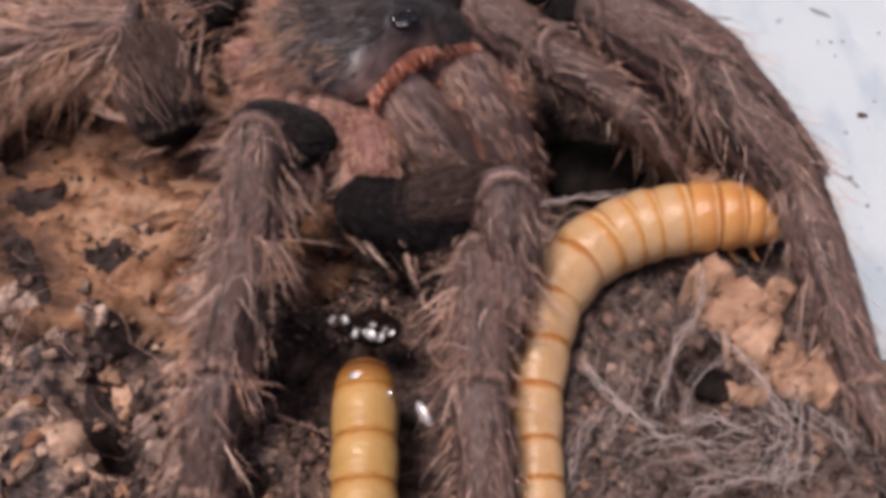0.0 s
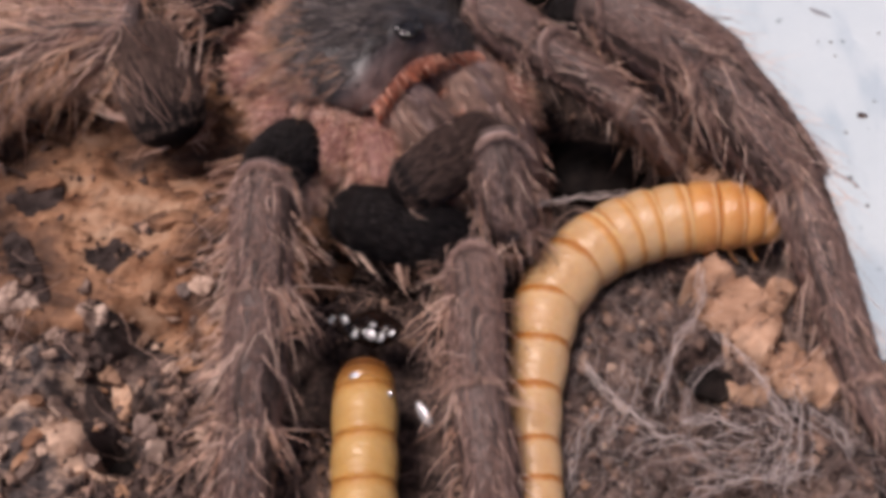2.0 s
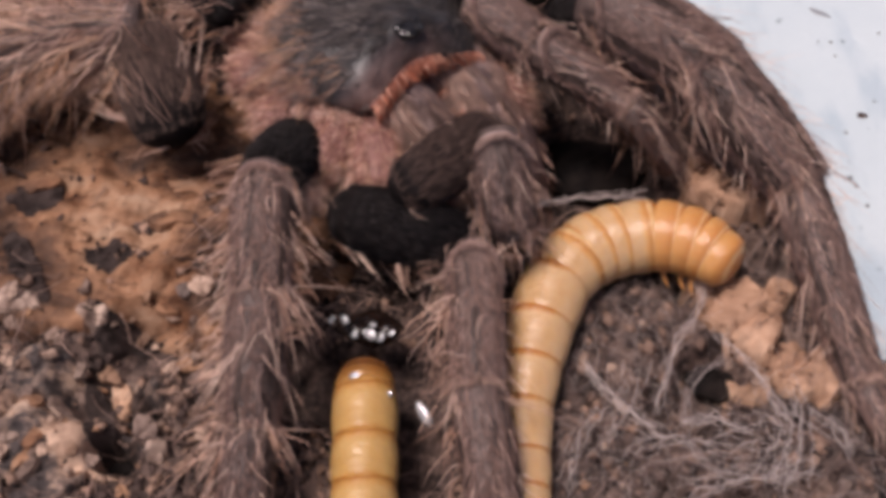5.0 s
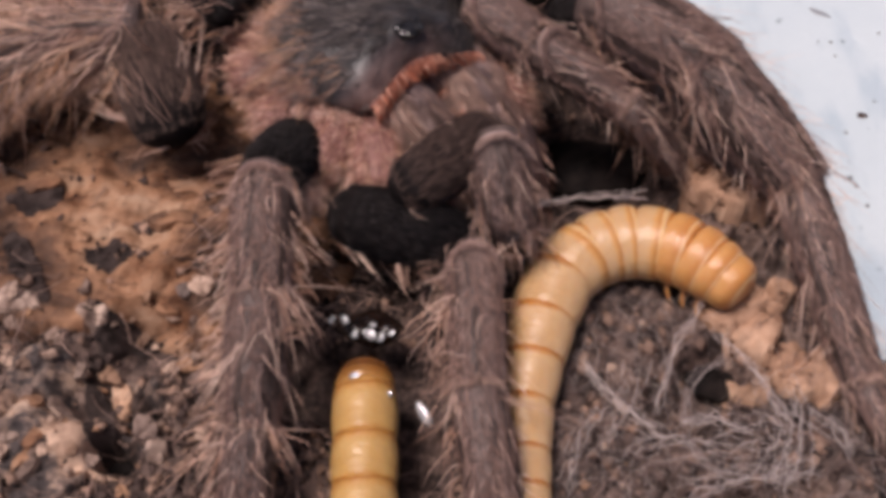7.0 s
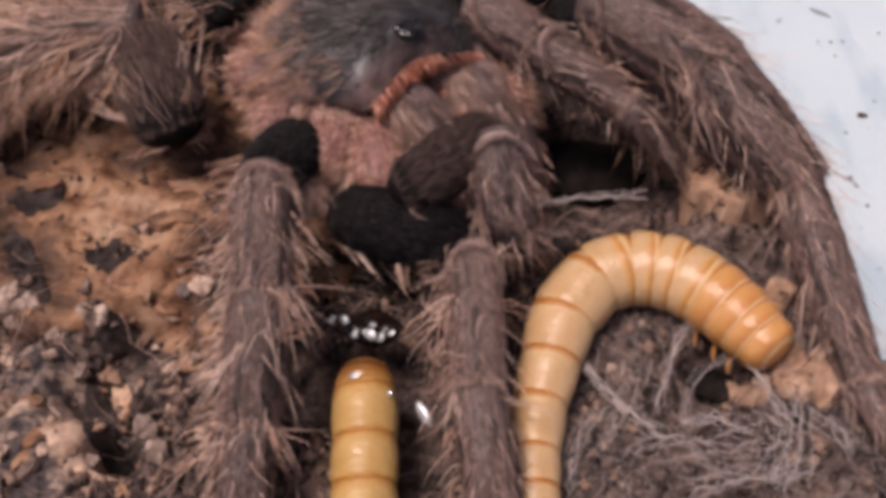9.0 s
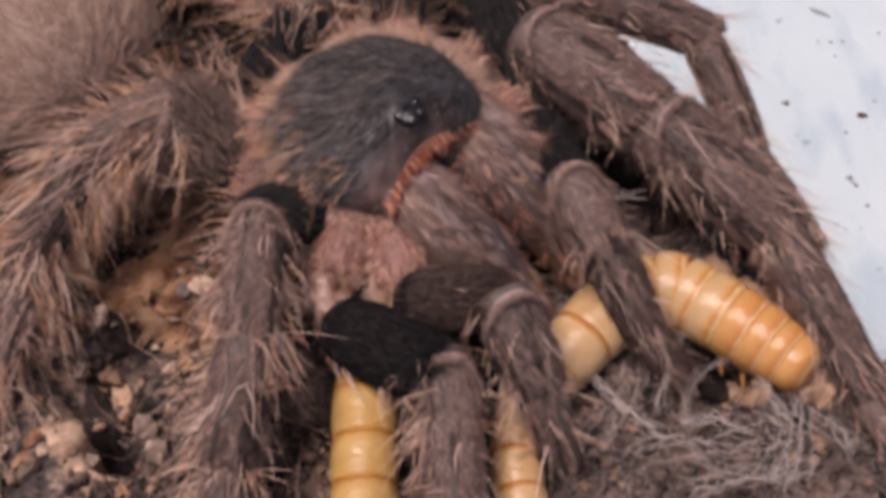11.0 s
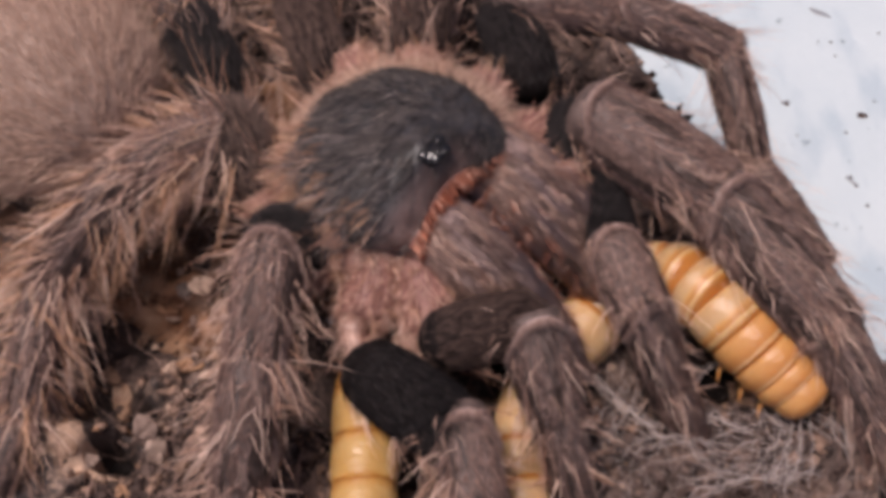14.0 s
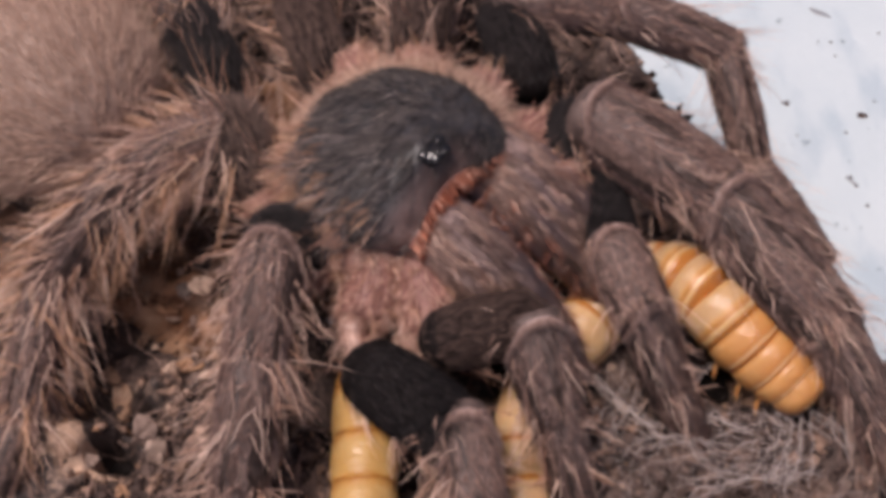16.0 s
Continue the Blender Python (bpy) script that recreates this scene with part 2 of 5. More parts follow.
m, n, l, b = material("dark_fibrous_soil", 0.8, 0.25)
tone = ramp(n, l, grain(n, l, 330, 10, rough=0.78), [(0.36, (0.01, 0.0075, 0.007)), (0.47, (0.055, 0.037, 0.031)), (0.56, (0.14, 0.093, 0.076)), (0.68, (0.32, 0.225, 0.18))])
specks = ramp(n, l, grain(n, l, 700, 4), [(0.66, (0, 0, 0)), (0.74, (0.28, 0.17, 0.1))])
l.new(mixed(n, l, "ADD", tone, specks, 0.6), b.inputs["Base Color"])
bump(n, l, b, grain(n, l, 1400, 6), 0.8, 0.5)
SOIL = m
v, f = sheet(soil_height, -64, 64, -40, 60, 0.36)
thing("ground", [(v, f, 0)], [SOIL], "dark brown fibrous soil with hollows", "ground", kind="structure")

# ---- cork bark ----
m, n, l, b = material("orange_cork_bark", 0.75, 0.25)
base = ramp(n, l, grain(n, l, 66, 9, (1, 1.7, 1), 0.66, 35), [(0.38, (0.045, 0.028, 0.021)), (0.47, (0.15, 0.078, 0.046)), (0.54, (0.3, 0.157, 0.087)), (0.62, (0.38, 0.235, 0.15)), (0.76, (0.48, 0.34, 0.245))])
spots = ramp(n, l, grain(n, l, 130, 6, (1, 1.8, 1), 0.6, 40), [(0.3, (0.3, 0.25, 0.22)), (0.4, (0.62, 0.52, 0.45)), (0.52, (1, 1, 1))])
cracks = ramp(n, l, grain(n, l, 300, 7, (1, 2.6, 1), 0.7, 42), [(0.36, (0.25, 0.2, 0.18)), (0.45, (1, 1, 1))])
l.new(mixed(n, l, "MULTIPLY", mixed(n, l, "MULTIPLY", base, spots, 1.0), cracks, 1.0), b.inputs["Base Color"])
bump(n, l, b, grain(n, l, 900, 7), 0.8, 0.5)
CORK = m
shift = n.new("ShaderNodeObjectInfo")
for node in [q for q in n if q.bl_idname == "ShaderNodeMapping"]:
    l.new(shift.outputs["Random"], node.inputs["Location"])


m, n, l, b = material("charred_bark", 0.7, 0.3)
base = ramp(n, l, grain(n, l, 190, 9, (1, 2.2, 1), 0.76, -50), [(0.36, (0.016, 0.013, 0.013)), (0.47, (0.07, 0.055, 0.051)), (0.52, (0.2, 0.14, 0.112)), (0.6, (0.5, 0.35, 0.255))])
l.new(base, b.inputs["Base Color"])
bump(n, l, b, grain(n, l, 1100, 7, (1, 2, 1)), 0.9, 0.5)
CHARRED = m


m, n, l, b = material("salmon_tan_bark", 0.8, 0.2)
base = ramp(n, l, grain(n, l, 110, 8, (1, 1.5, 1), 0.65, 35), [(0.34, (0.06, 0.035, 0.027)), (0.42, (0.28, 0.16, 0.1)), (0.56, (0.45, 0.275, 0.18)), (0.74, (0.6, 0.42, 0.3))])
spots = ramp(n, l, grain(n, l, 330, 4), [(0.36, (0.2, 0.15, 0.13)), (0.42, (1, 1, 1))])
l.new(mixed(n, l, "MULTIPLY", base, spots, 1.0), b.inputs["Base Color"])
bump(n, l, b, grain(n, l, 700, 6), 0.7, 0.35)
SALMON = m
# Dark bark colour, also used to paint shade on the cork.
UMBER = skin_material("umber_bark_and_shade", (0.016, 0.012, 0.011), (0.07, 0.05, 0.044), 420, 0.9, 0.1)
# Near-black colour for lumps that paint the deep shade of hollows.
HOLLOW_SHADE = skin_material("hollow_shade_black", (0.006, 0.005, 0.005), (0.02, 0.015, 0.013), 350, 0.9, 0.08)


def flake_mesh(k):
    """A thin, ragged flake of cork."""
    g = np.random.default_rng(k + 20)
    a = np.linspace(0, 2 * np.pi, 11, endpoint=False)
    r = 0.6 + 0.7 * g.random(11)
    rim = np.stack([1.7 * r * np.cos(a), 0.9 * r * np.sin(a), 0.25 * g.random(11)], -1)
    low = rim * np.array((1.05, 1.05, 0)) - np.array((0, 0, 0.5))
    v = np.concatenate([rim, low, [(0, 0, 0.42)]])
    i = np.arange(11)
    n = (i + 1) % 11
    f = np.concatenate([np.stack([i, n, np.full(11, 22)], -1), np.stack([i + 11, n + 11, n], -1), np.stack([i + 11, n, i], -1)])
    me = mesh("bark_flake", [(v, f, 0)], [CORK])
    me.polygons.foreach_set("use_smooth", np.zeros(len(f), dtype=bool))
    return me


FLAKES = [flake_mesh(k) for k in range(5)]


def cork_slab(name, centre, rx, ry, turn, top, pitch, label, flakes=6, skin=None, ragged=0.16, uneven=0.55, rough=2.2):
    c, s = math.cos(radians(turn)), math.sin(radians(turn))

    def height(x, y):
        u, w = (x * c + y * s) / rx, (-x * s + y * c) / ry
        gx, gy = x + centre[0], y + centre[1]
        edge = np.sqrt(u ** 2 + w ** 2) + uneven * fbm(gx * ragged, gy * ragged + 9, 5)
        ridge = np.abs(fbm(gx * 0.16 + gy * 0.06, gy * 0.2 - gx * 0.1, 4))
        z = top + 2.2 * np.minimum(ridge * 3, 0.5) - 1.0 + rough * fbm(gx * 0.3 + 7, gy * 0.3, 4)
        for (px, py), r, deep in PITS:
            z = z - deep * 1.3 * np.exp(-(((gx - px) ** 2 + (gy - py) ** 2) / (r * r)) ** 1.8)
        return z - 9 * step(0.9, 1.04, edge)
    v, f = sheet(height, -max(rx, ry) * 1.3, max(rx, ry) * 1.3, -max(rx, ry) * 1.3, max(rx, ry) * 1.3, pitch)
    SURFACES.append((height, centre[:2]))
    keep = (v[f][:, :, 2] > -5).any(axis=1)
    ob = thing(name, [(v, f[keep], 0)], [skin or CORK], label, "bark", "pieces of cork bark", at=(centre[0], centre[1], 0))
    for _ in range(flakes):
        a, q = RNG.uniform(0, 6.28), 0.8 * math.sqrt(RNG.random())
        x, y = q * rx * math.cos(a), q * ry * math.sin(a)
        x, y = x * c - y * s, x * s + y * c
        z = float(height(np.array([x]), np.array([y]))[0])
        flake = new("bark_flake", FLAKES[int(RNG.integers(5))])
        flake.parent = ob
        size = RNG.uniform(0.5, 1.5) * min(1.0, ry / 12)
        flake.matrix_basis = pose(x * MM, y * MM, (z + 0.12) * MM, RNG.uniform(-12, 12), RNG.uniform(-12, 12), turn + RNG.uniform(-40, 40)) @ Matrix.Scale(size, 4)
    return ob


cork_slab("cork_bark", (-33.1, 10.1), 28, 19.5, -12, 2.2, 0.3, "large orange-tan cork bark piece on dark soil", 24, rough=2.2)
cork_slab("charred_bark", (-35.8, -17.8), 11, 8, 35, 2.3, 0.2, "dark grey charred bark with tan patches", 10, CHARRED)
# Blackish chunk for a dark spot in the cork.
cork_slab("charred_bark", (-33.2, 1.1), 2.5, 2.1, -12, 2.3, 0.16, "small blackish stand-in for a dark spot on tan cork", 0, UMBER, 0.5, 1.4)
# This one stands in for the darkness of a hollow in the cork.
cork_slab("charred_bark", (-41.1, 7.8), 2.7, 2.1, 15, 2.4, 0.16, "small blackish stand-in for a dark spot on tan cork", 0, UMBER, 0.5, 1.4)
cork_slab("cork_bark", (28.3, -5.9), 5.8, 3.1, -60, 2.7, 0.14, "crumbling salmon-tan bark strip on the soil", 3, SALMON, 0.5, 1.1)
cork_slab("cork_bark", (33.2, -12.2), 3.7, 2.9, -25, 2.8, 0.14, "small salmon-tan bark flake on the soil", 3, SALMON, 0.5, 1.1)
cork_slab("cork_bark", (28.0, -12.8), 3.2, 1.1, -60, 2.8, 0.14, "thin salmon-tan sliver of bark on the soil", 0, SALMON, 0.6, 0.9)
cork_slab("cork_bark", (32.5, -3.8), 1.5, 1.2, 0, 3.4, 0.14, "small tan knob of bark on the soil", 0, SALMON, 0.6, 0.6)
cork_slab("cork_bark", (28.9, 8.9), 5.4, 3.4, -30, 4.4, 0.14, "small tan bark piece with silk on it", 3, SALMON, 0.55)

PALECHIP = skin_material("pale_worn_chip", (0.2, 0.13, 0.1), (0.6, 0.45, 0.36), 420, 0.8, 0.2)
TANCHIP = skin_material("tan_worn_chip", (0.26, 0.165, 0.115), (0.62, 0.42, 0.3), 380, 0.8, 0.2)
cork_slab("cork_bark", (-33.5, -6.3), 2.0, 1.2, -20, 2.9, 0.12, "small pale grey-pink flake of bark on dark soil", 0, PALECHIP, 0.7, 1.1)
cork_slab("cork_bark", (-41.0, -4.8), 1.9, 1.3, 10, 2.9, 0.12, "small pale tan flake of bark on dark soil", 0, PALECHIP, 0.7, 1.1)
cork_slab("cork_bark", (-35.0, -15.6), 1.5, 0.7, -40, 3.4, 0.1, "thin pale sliver of bark on charred bark", 0, PALECHIP, 0.9, 0.9)
cork_slab("cork_bark", (-32.6, -19.4), 4.2, 2.9, -58, 3.2, 0.12, "ragged tan piece of bark on dark soil", 2, TANCHIP, 0.6, 1.2)
cork_slab("cork_bark", (-25.6, -20.2), 1.2, 0.9, 30, 2.4, 0.1, "small pale grey-pink flake of bark on dark soil", 0, PALECHIP, 0.9, 1.0)
cork_slab("cork_bark", (-30.8, -12.8), 2.2, 1.0, -78, 3.2, 0.12, "small orange-tan sliver of bark on dark soil", 0, SALMON, 0.7, 0.9)
cork_slab("charred_bark", (-41.3, 0.1), 6.2, 1.5, -57, 2.5, 0.16, "long blackish strip of charred bark on tan cork", 0, UMBER, 0.45, 0.9)
cork_slab("charred_bark", (-31.7, -16.2), 5.4, 1.5, -67, 3.6, 0.16, "long blackish charred ridge on dark soil", 0, UMBER, 0.45, 0.9)
# Blackish chunk that paints a shadowy area at the cork's edge.
cork_slab("charred_bark", (-30.2, -7.3), 3.2, 1.5, 12, 2.7, 0.16, "small blackish stand-in for a dark spot on tan cork", 0, UMBER, 0.6, 1.3)

# ---- worms ----
def larva_material(name, stops, rough=0.3):
    """Waxy ring: stops run along the ring, from its front to its hind rim."""
    m, n, l, b = material(name, rough, 0.5)
    tc = n.new("ShaderNodeTexCoord")
    sep = n.new("ShaderNodeSeparateXYZ")
    l.new(tc.outputs["Generated"], sep.inputs[0])
    wave = n.new("ShaderNodeMath")
    wave.operation = "MULTIPLY_ADD"
    wave.inputs[1].default_value = 0.16
    l.new(grain(n, l, 420, 3), wave.inputs[0])
    l.new(sep.outputs[2], wave.inputs[2])
    ring = ramp(n, l, wave.outputs[0], [(p + 0.08, c) for p, c in stops])
    blot = ramp(n, l, grain(n, l, 300, 5), [(0.3, (0.82, 0.74, 0.62)), (0.7, (1, 1, 1))])
    l.new(mixed(n, l, "MULTIPLY", ring, blot, 1.0), b.inputs["Base Color"])
    b.inputs["Subsurface Weight"].default_value = 0.25
    b.inputs["Subsurface Radius"].default_value = (0.0012, 0.0007, 0.0003)
    bump(n, l, b, grain(n, l, 450, 5, (1, 1, 2.5)), 0.55, 0.5)
    return m


CREAM, ORANGE, RIM = (0.57, 0.372, 0.2), (0.47, 0.225, 0.07), (0.38, 0.13, 0.025)
LARVA = larva_material("waxy_yellow_larva", [(0.0, ORANGE), (0.05, CREAM), (0.74, CREAM), (0.8, ORANGE), (0.86, RIM), (0.91, ORANGE), (0.95, CREAM)])
BANDED = larva_material("orange_banded_larva", [(0.0, (0.66, 0.4, 0.18)), (0.1, CREAM), (0.5, CREAM), (0.6, (0.6, 0.33, 0.12)), (0.72, (0.46, 0.19, 0.05)), (0.78, (0.66, 0.42, 0.2)), (0.86, (0.6, 0.4, 0.2)), (0.92, (0.48, 0.2, 0.05))])
AMBER = larva_material("amber_larva_front", [(0.0, (0.46, 0.2, 0.06)), (0.12, (0.6, 0.32, 0.12)), (0.5, (0.56, 0.27, 0.09)), (0.76, (0.5, 0.21, 0.06)), (0.84, (0.68, 0.45, 0.24)), (0.92, (0.5, 0.2, 0.055))])
DULL = larva_material("dull_yellow_larva", [(0.0, (0.42, 0.2, 0.05)), (0.1, (0.5, 0.31, 0.11)), (0.66, (0.52, 0.33, 0.13)), (0.82, (0.46, 0.24, 0.07)), (0.88, (0.3, 0.11, 0.02)), (0.93, (0.46, 0.24, 0.07))])
BROWN = larva_material("brown_larva_end", [(0.0, (0.38, 0.19, 0.055)), (0.3, (0.26, 0.115, 0.032)), (0.5, (0.1, 0.038, 0.012)), (0.62, (0.24, 0.1, 0.03)), (1.0, (0.1, 0.035, 0.012))], 0.15)


def larva_ring(length, r0, r1, head=False):
    """A body ring of a larva along z, centred, a little swollen, with its hind rim over the next."""
    t = np.linspace(0, 1, 13)
    r = r0 + (r1 - r0) * t
    r = r * (0.93 + 0.085 * np.sin(np.pi * np.clip(t * 1.05, 0, 1)) ** 0.6)
    r[0], r[-1] = r[0] * 0.93, r[-1] * 0.97
    if head:
        r = r * np.sqrt(np.clip(1 - np.clip((t - 0.35) / 0.65, 0, 1) ** 3.4, 0.02, 1))
    z = (t - 0.5) * length
    return sweep(np.stack([0 * z, 0 * z, z], -1), r, 28)


def spline(points, count):
    """A smooth line through points, at even steps."""
    p = np.asarray(points, float)
    p = np.concatenate([[2 * p[0] - p[1]], p, [2 * p[-1] - p[-2]]])
    out = []
    for a, b, c, d in zip(p, p[1:], p[2:], p[3:]):
        for t in np.linspace(0, 1, 20, endpoint=False):
            out.append(0.5 * (2 * b + (c - a) * t + (2 * a - 5 * b + 4 * c - d) * t ** 2 + (3 * b - a - 3 * c + d) * t ** 3))
    out = np.array(out + [p[-2]])
    s = np.concatenate([[0], np.cumsum(np.linalg.norm(np.diff(out, axis=0), axis=1))])
    at = np.linspace(0, s[-1], count)
    return np.stack([np.interp(at, s, out[:, k]) for k in range(3)], -1), s[-1]


def aim(a, b, up=(0, 0, 1)):
    """A pose in metres at the middle of a and b (mm), its z axis along the way from a to b."""
    a, b = Vector(a), Vector(b)
    z = (b - a).normalized()
    y = Vector(up) - z * z.dot(Vector(up))
    y = y.normalized() if y.length > 1e-4 else Vector((0, 1, 0))
    x = y.cross(z)
    m = Matrix((x, y, z)).transposed().to_4x4()
    m.translation = (a + b) * 0.5 * MM
    return m


def larva(label, radii, spans, front, skins):
    """A larva in rings; spans are the longest lengths of the rings."""
    ob = thing("superworm", None, None, label, "larva", "superworms")
    rings = []
    for k, (span, r0, r1) in enumerate(zip(spans, radii, radii[1:])):
        head = k == len(spans) - 1
        ring = part("head" if head else "body_ring", [(*larva_ring(span * 1.12, r0, r1, head), 0)], [skins[1] if k >= len(spans) - front else skins[-1] if k >= len(spans) - front - 4 else skins[0]], ob, "amber head capsule" if head else "")
        if len(spans) - 4 <= k < len(spans) - 1 and front > 1:
            q = np.linspace(0, 1, 6)
            for s in (1, -1):
                line = np.stack([s * (r0 * 0.62 + 1.3 * q), -r0 * (0.62 + 0.35 * q), 0.9 * q ** 2], -1)
                part("leg", [(*sweep(line, 0.34 * (1 - 0.75 * q), 7), 0)], [AMBER], ring)
        rings.append(ring)
    return ob, rings


def lay(points, cuts):
    """Ring poses along a line, cut at fractions of its length."""
    line, length = spline(points, 201)
    at = [line[int(round(c * 200))] for c in cuts]
    return [aim(a, b) for a, b in zip(at, at[1:])], length


CUTS_LONG = [0.0, 0.07, 0.14, 0.21, 0.311, 0.40, 0.49, 0.591, 0.667, 0.72, 0.767, 0.827, 0.875, 0.918, 0.953, 1.0]
LONG = {
    0.0: [(8.3, -31.3, 3), (8.3, -25.3, 3), (8.1, -19.9, 3), (8.3, -15.4, 3), (9, -10.4, 3.4), (10.2, -5, 3.6), (13.4, -0.8, 3.8), (18, 2, 4), (23.1, 3.2, 4.5), (28, 3.3, 5), (33.5, 3.4, 5)],
    0.5: [(7.3, -31.3, 3), (7.3, -25.3, 3), (7.1, -19.9, 3), (7.4, -15.4, 3), (8.2, -10.4, 3.4), (9.8, -5, 3.6), (13.4, -0.8, 3.8), (18, 2, 4), (23.1, 3.2, 4.5), (28, 3.3, 5), (33.5, 3.4, 5)],
    1.2: [(8.2, -31.3, 3), (8.2, -25.3, 3), (8, -19.9, 3), (8.2, -15.4, 3), (8.9, -10.4, 3.4), (10.2, -5, 3.6), (13.4, -0.8, 3.8), (18, 2, 4), (23.1, 3.2, 4.5), (28, 3.3, 5), (33.5, 3.4, 5)],
    2.6: [(8.1, -31.3, 3), (8.1, -25.3, 3), (7.9, -19.9, 3), (8.3, -15.4, 3), (9, -10.4, 3.4), (10.2, -5, 3.6), (13.4, -0.8, 3.8), (18, 2, 4), (23.1, 3.2, 4.5), (27.7, 3.3, 5), (33, 3.3, 5)],
    3.1: [(7.6, -31.3, 3), (7.5, -25.3, 3), (7.4, -19.9, 3), (7.8, -15.4, 3), (8.7, -10.1, 3.4), (10.1, -4.8, 3.6), (13.2, -0.8, 3.8), (17.5, 2, 4), (21.9, 3.1, 4.5), (26.4, 3, 5), (30.9, 2.9, 5)],
    3.6: [(7, -31.3, 3), (6.9, -25.3, 3), (7, -19.9, 3), (7.5, -15.4, 3), (8.6, -9.8, 3.4), (10, -4.5, 3.6), (12.9, -0.8, 3.8), (16.9, 2, 4), (21.4, 2.9, 4.5), (25.7, 2.6, 5), (29.7, 2.2, 5)],
    4.2: [(7, -31.3, 3), (7, -25.3, 3), (7.1, -19.9, 3), (7.5, -15.4, 3), (8.7, -9.8, 3.4), (10.2, -4.6, 3.6), (12.8, -1, 3.8), (16.6, 1.4, 4), (20.7, 2.1, 4.5), (25, 1.2, 5), (28.5, -0.5, 5)],
    6.4: [(7.1, -31.3, 3), (7.1, -25.3, 3), (7.2, -19.9, 3), (7.6, -15.4, 3), (8.8, -9.8, 3.4), (10.2, -4.6, 3.6), (12.8, -1.1, 3.8), (16.5, 0.7, 4), (20.3, 0.7, 4.5), (23.9, -1.2, 5), (27.4, -4.5, 5)],
    7.0: [(7.1, -31.3, 3), (7.1, -25.3, 3), (7.2, -19.9, 3), (7.6, -15.4, 3), (8.8, -10.1, 3.4), (10.3, -4.6, 3.6), (13, -1.1, 3.8), (16.8, 0.6, 4), (20.6, 0.4, 4.5), (24.3, -1.8, 5), (28.3, -5.5, 4.6)],
    8.0: [(7.4, -31.3, 3), (7.3, -25.3, 3), (7.5, -19.9, 3), (7.9, -15.4, 3), (9.3, -10.1, 3.4), (11, -5, 3.6), (13.9, -1.8, 3.8), (17.8, -0.5, 4), (21.8, -1.3, 4.5), (25.7, -4.1, 4.8), (29.6, -8.2, 4.4)],
    9.2: [(7.8, -31.3, 3), (7.9, -25.3, 3), (8.1, -19.9, 3), (9.1, -14.9, 3), (10.7, -10.1, 3.4), (12.6, -5.8, 3.6), (15.7, -3.1, 3.8), (19.5, -2.6, 4), (23.4, -4.1, 4.3), (27.2, -7.8, 4.2), (30.9, -12.5, 4)],
    10.4: [(7.75, -31.3, 3), (6.95, -25.3, 3), (7.15, -20.5, 3), (8.9, -15.2, 3), (12.3, -11.1, 3.2), (14.9, -7.9, 3.4), (17.7, -5.5, 3.6), (21.3, -4.4, 3.8), (24.7, -6.2, 4.1), (28.5, -9.6, 4.1), (32.5, -13.7, 4)],
    11.4: [(8.12, -31.3, 3), (6.62, -25.3, 3), (6.33, -20.5, 3), (8.05, -15.2, 3), (11.1, -11.1, 3.2), (13.65, -8.5, 3.4), (17.2, -4.9, 3.6), (21, -4.1, 3.8), (24.7, -6.7, 4), (29, -10.1, 4), (33.5, -14, 4)],
    12.5: [(8.12, -31.3, 3), (6.73, -25.3, 3), (6.42, -19.9, 3), (8.05, -14.7, 3), (11.3, -10.6, 3), (13.85, -7.6, 3.2), (16.9, -4.8, 3.4), (20.5, -3.9, 5.2), (23.9, -7.7, 7.7), (27.7, -11.7, 6.5), (32.7, -16.1, 4)],
    14.0: [(8.12, -31.3, 3), (6.83, -25.3, 3), (6.53, -19.9, 3), (8.05, -14.7, 3), (11.3, -10.8, 3), (13.85, -7.9, 3), (16.9, -4.8, 3.4), (20.5, -3.9, 5.2), (23.8, -7.5, 7.7), (27.7, -11.9, 6.5), (33.2, -17, 4)],
    16.0: [(8.12, -31.3, 3), (6.83, -25.3, 3), (6.53, -19.9, 3), (8.05, -14.7, 3), (11.3, -10.8, 3), (13.85, -7.9, 3), (16.9, -4.8, 3.4), (20.5, -3.9, 5.2), (23.8, -7.5, 7.7), (27.5, -11.8, 6.5), (33, -16.4, 4)],
}
longest = max(lay(p, CUTS_LONG)[1] for p in LONG.values())
spans = [longest * (b - a) for a, b in zip(CUTS_LONG, CUTS_LONG[1:])]
_, WORM_RINGS = larva("pale yellow superworm with amber bands, curling on soil",
                         [2.2, 2.2, 2.3, 2.4, 2.6, 2.95, 3.35, 3.5, 3.6, 3.65, 3.6, 3.55, 3.45, 3.3, 3.0, 2.5], spans, 4, (LARVA, AMBER, BANDED))

CUTS_STILL = [0.0, 0.13, 0.314, 0.5, 0.68, 0.879, 1.0]
STILL = [(-6.5, -36.7, 4), (-6.5, -31.6, 4), (-6.7, -25.7, 4), (-6.8, -20.4, 4), (-7, -16, 4), (-7, -12.7, 3.6)]
poses, length = lay(STILL, CUTS_STILL)
_, rings = larva("dull yellow superworm held still in the spider's mouthparts", [2.95] * 5 + [2.9, 2.2],
                          [length * (b - a) for a, b in zip(CUTS_STILL, CUTS_STILL[1:])], 1, (DULL, BROWN, DULL))
for ring, m in zip(rings, poses):
    ring.matrix_basis = m

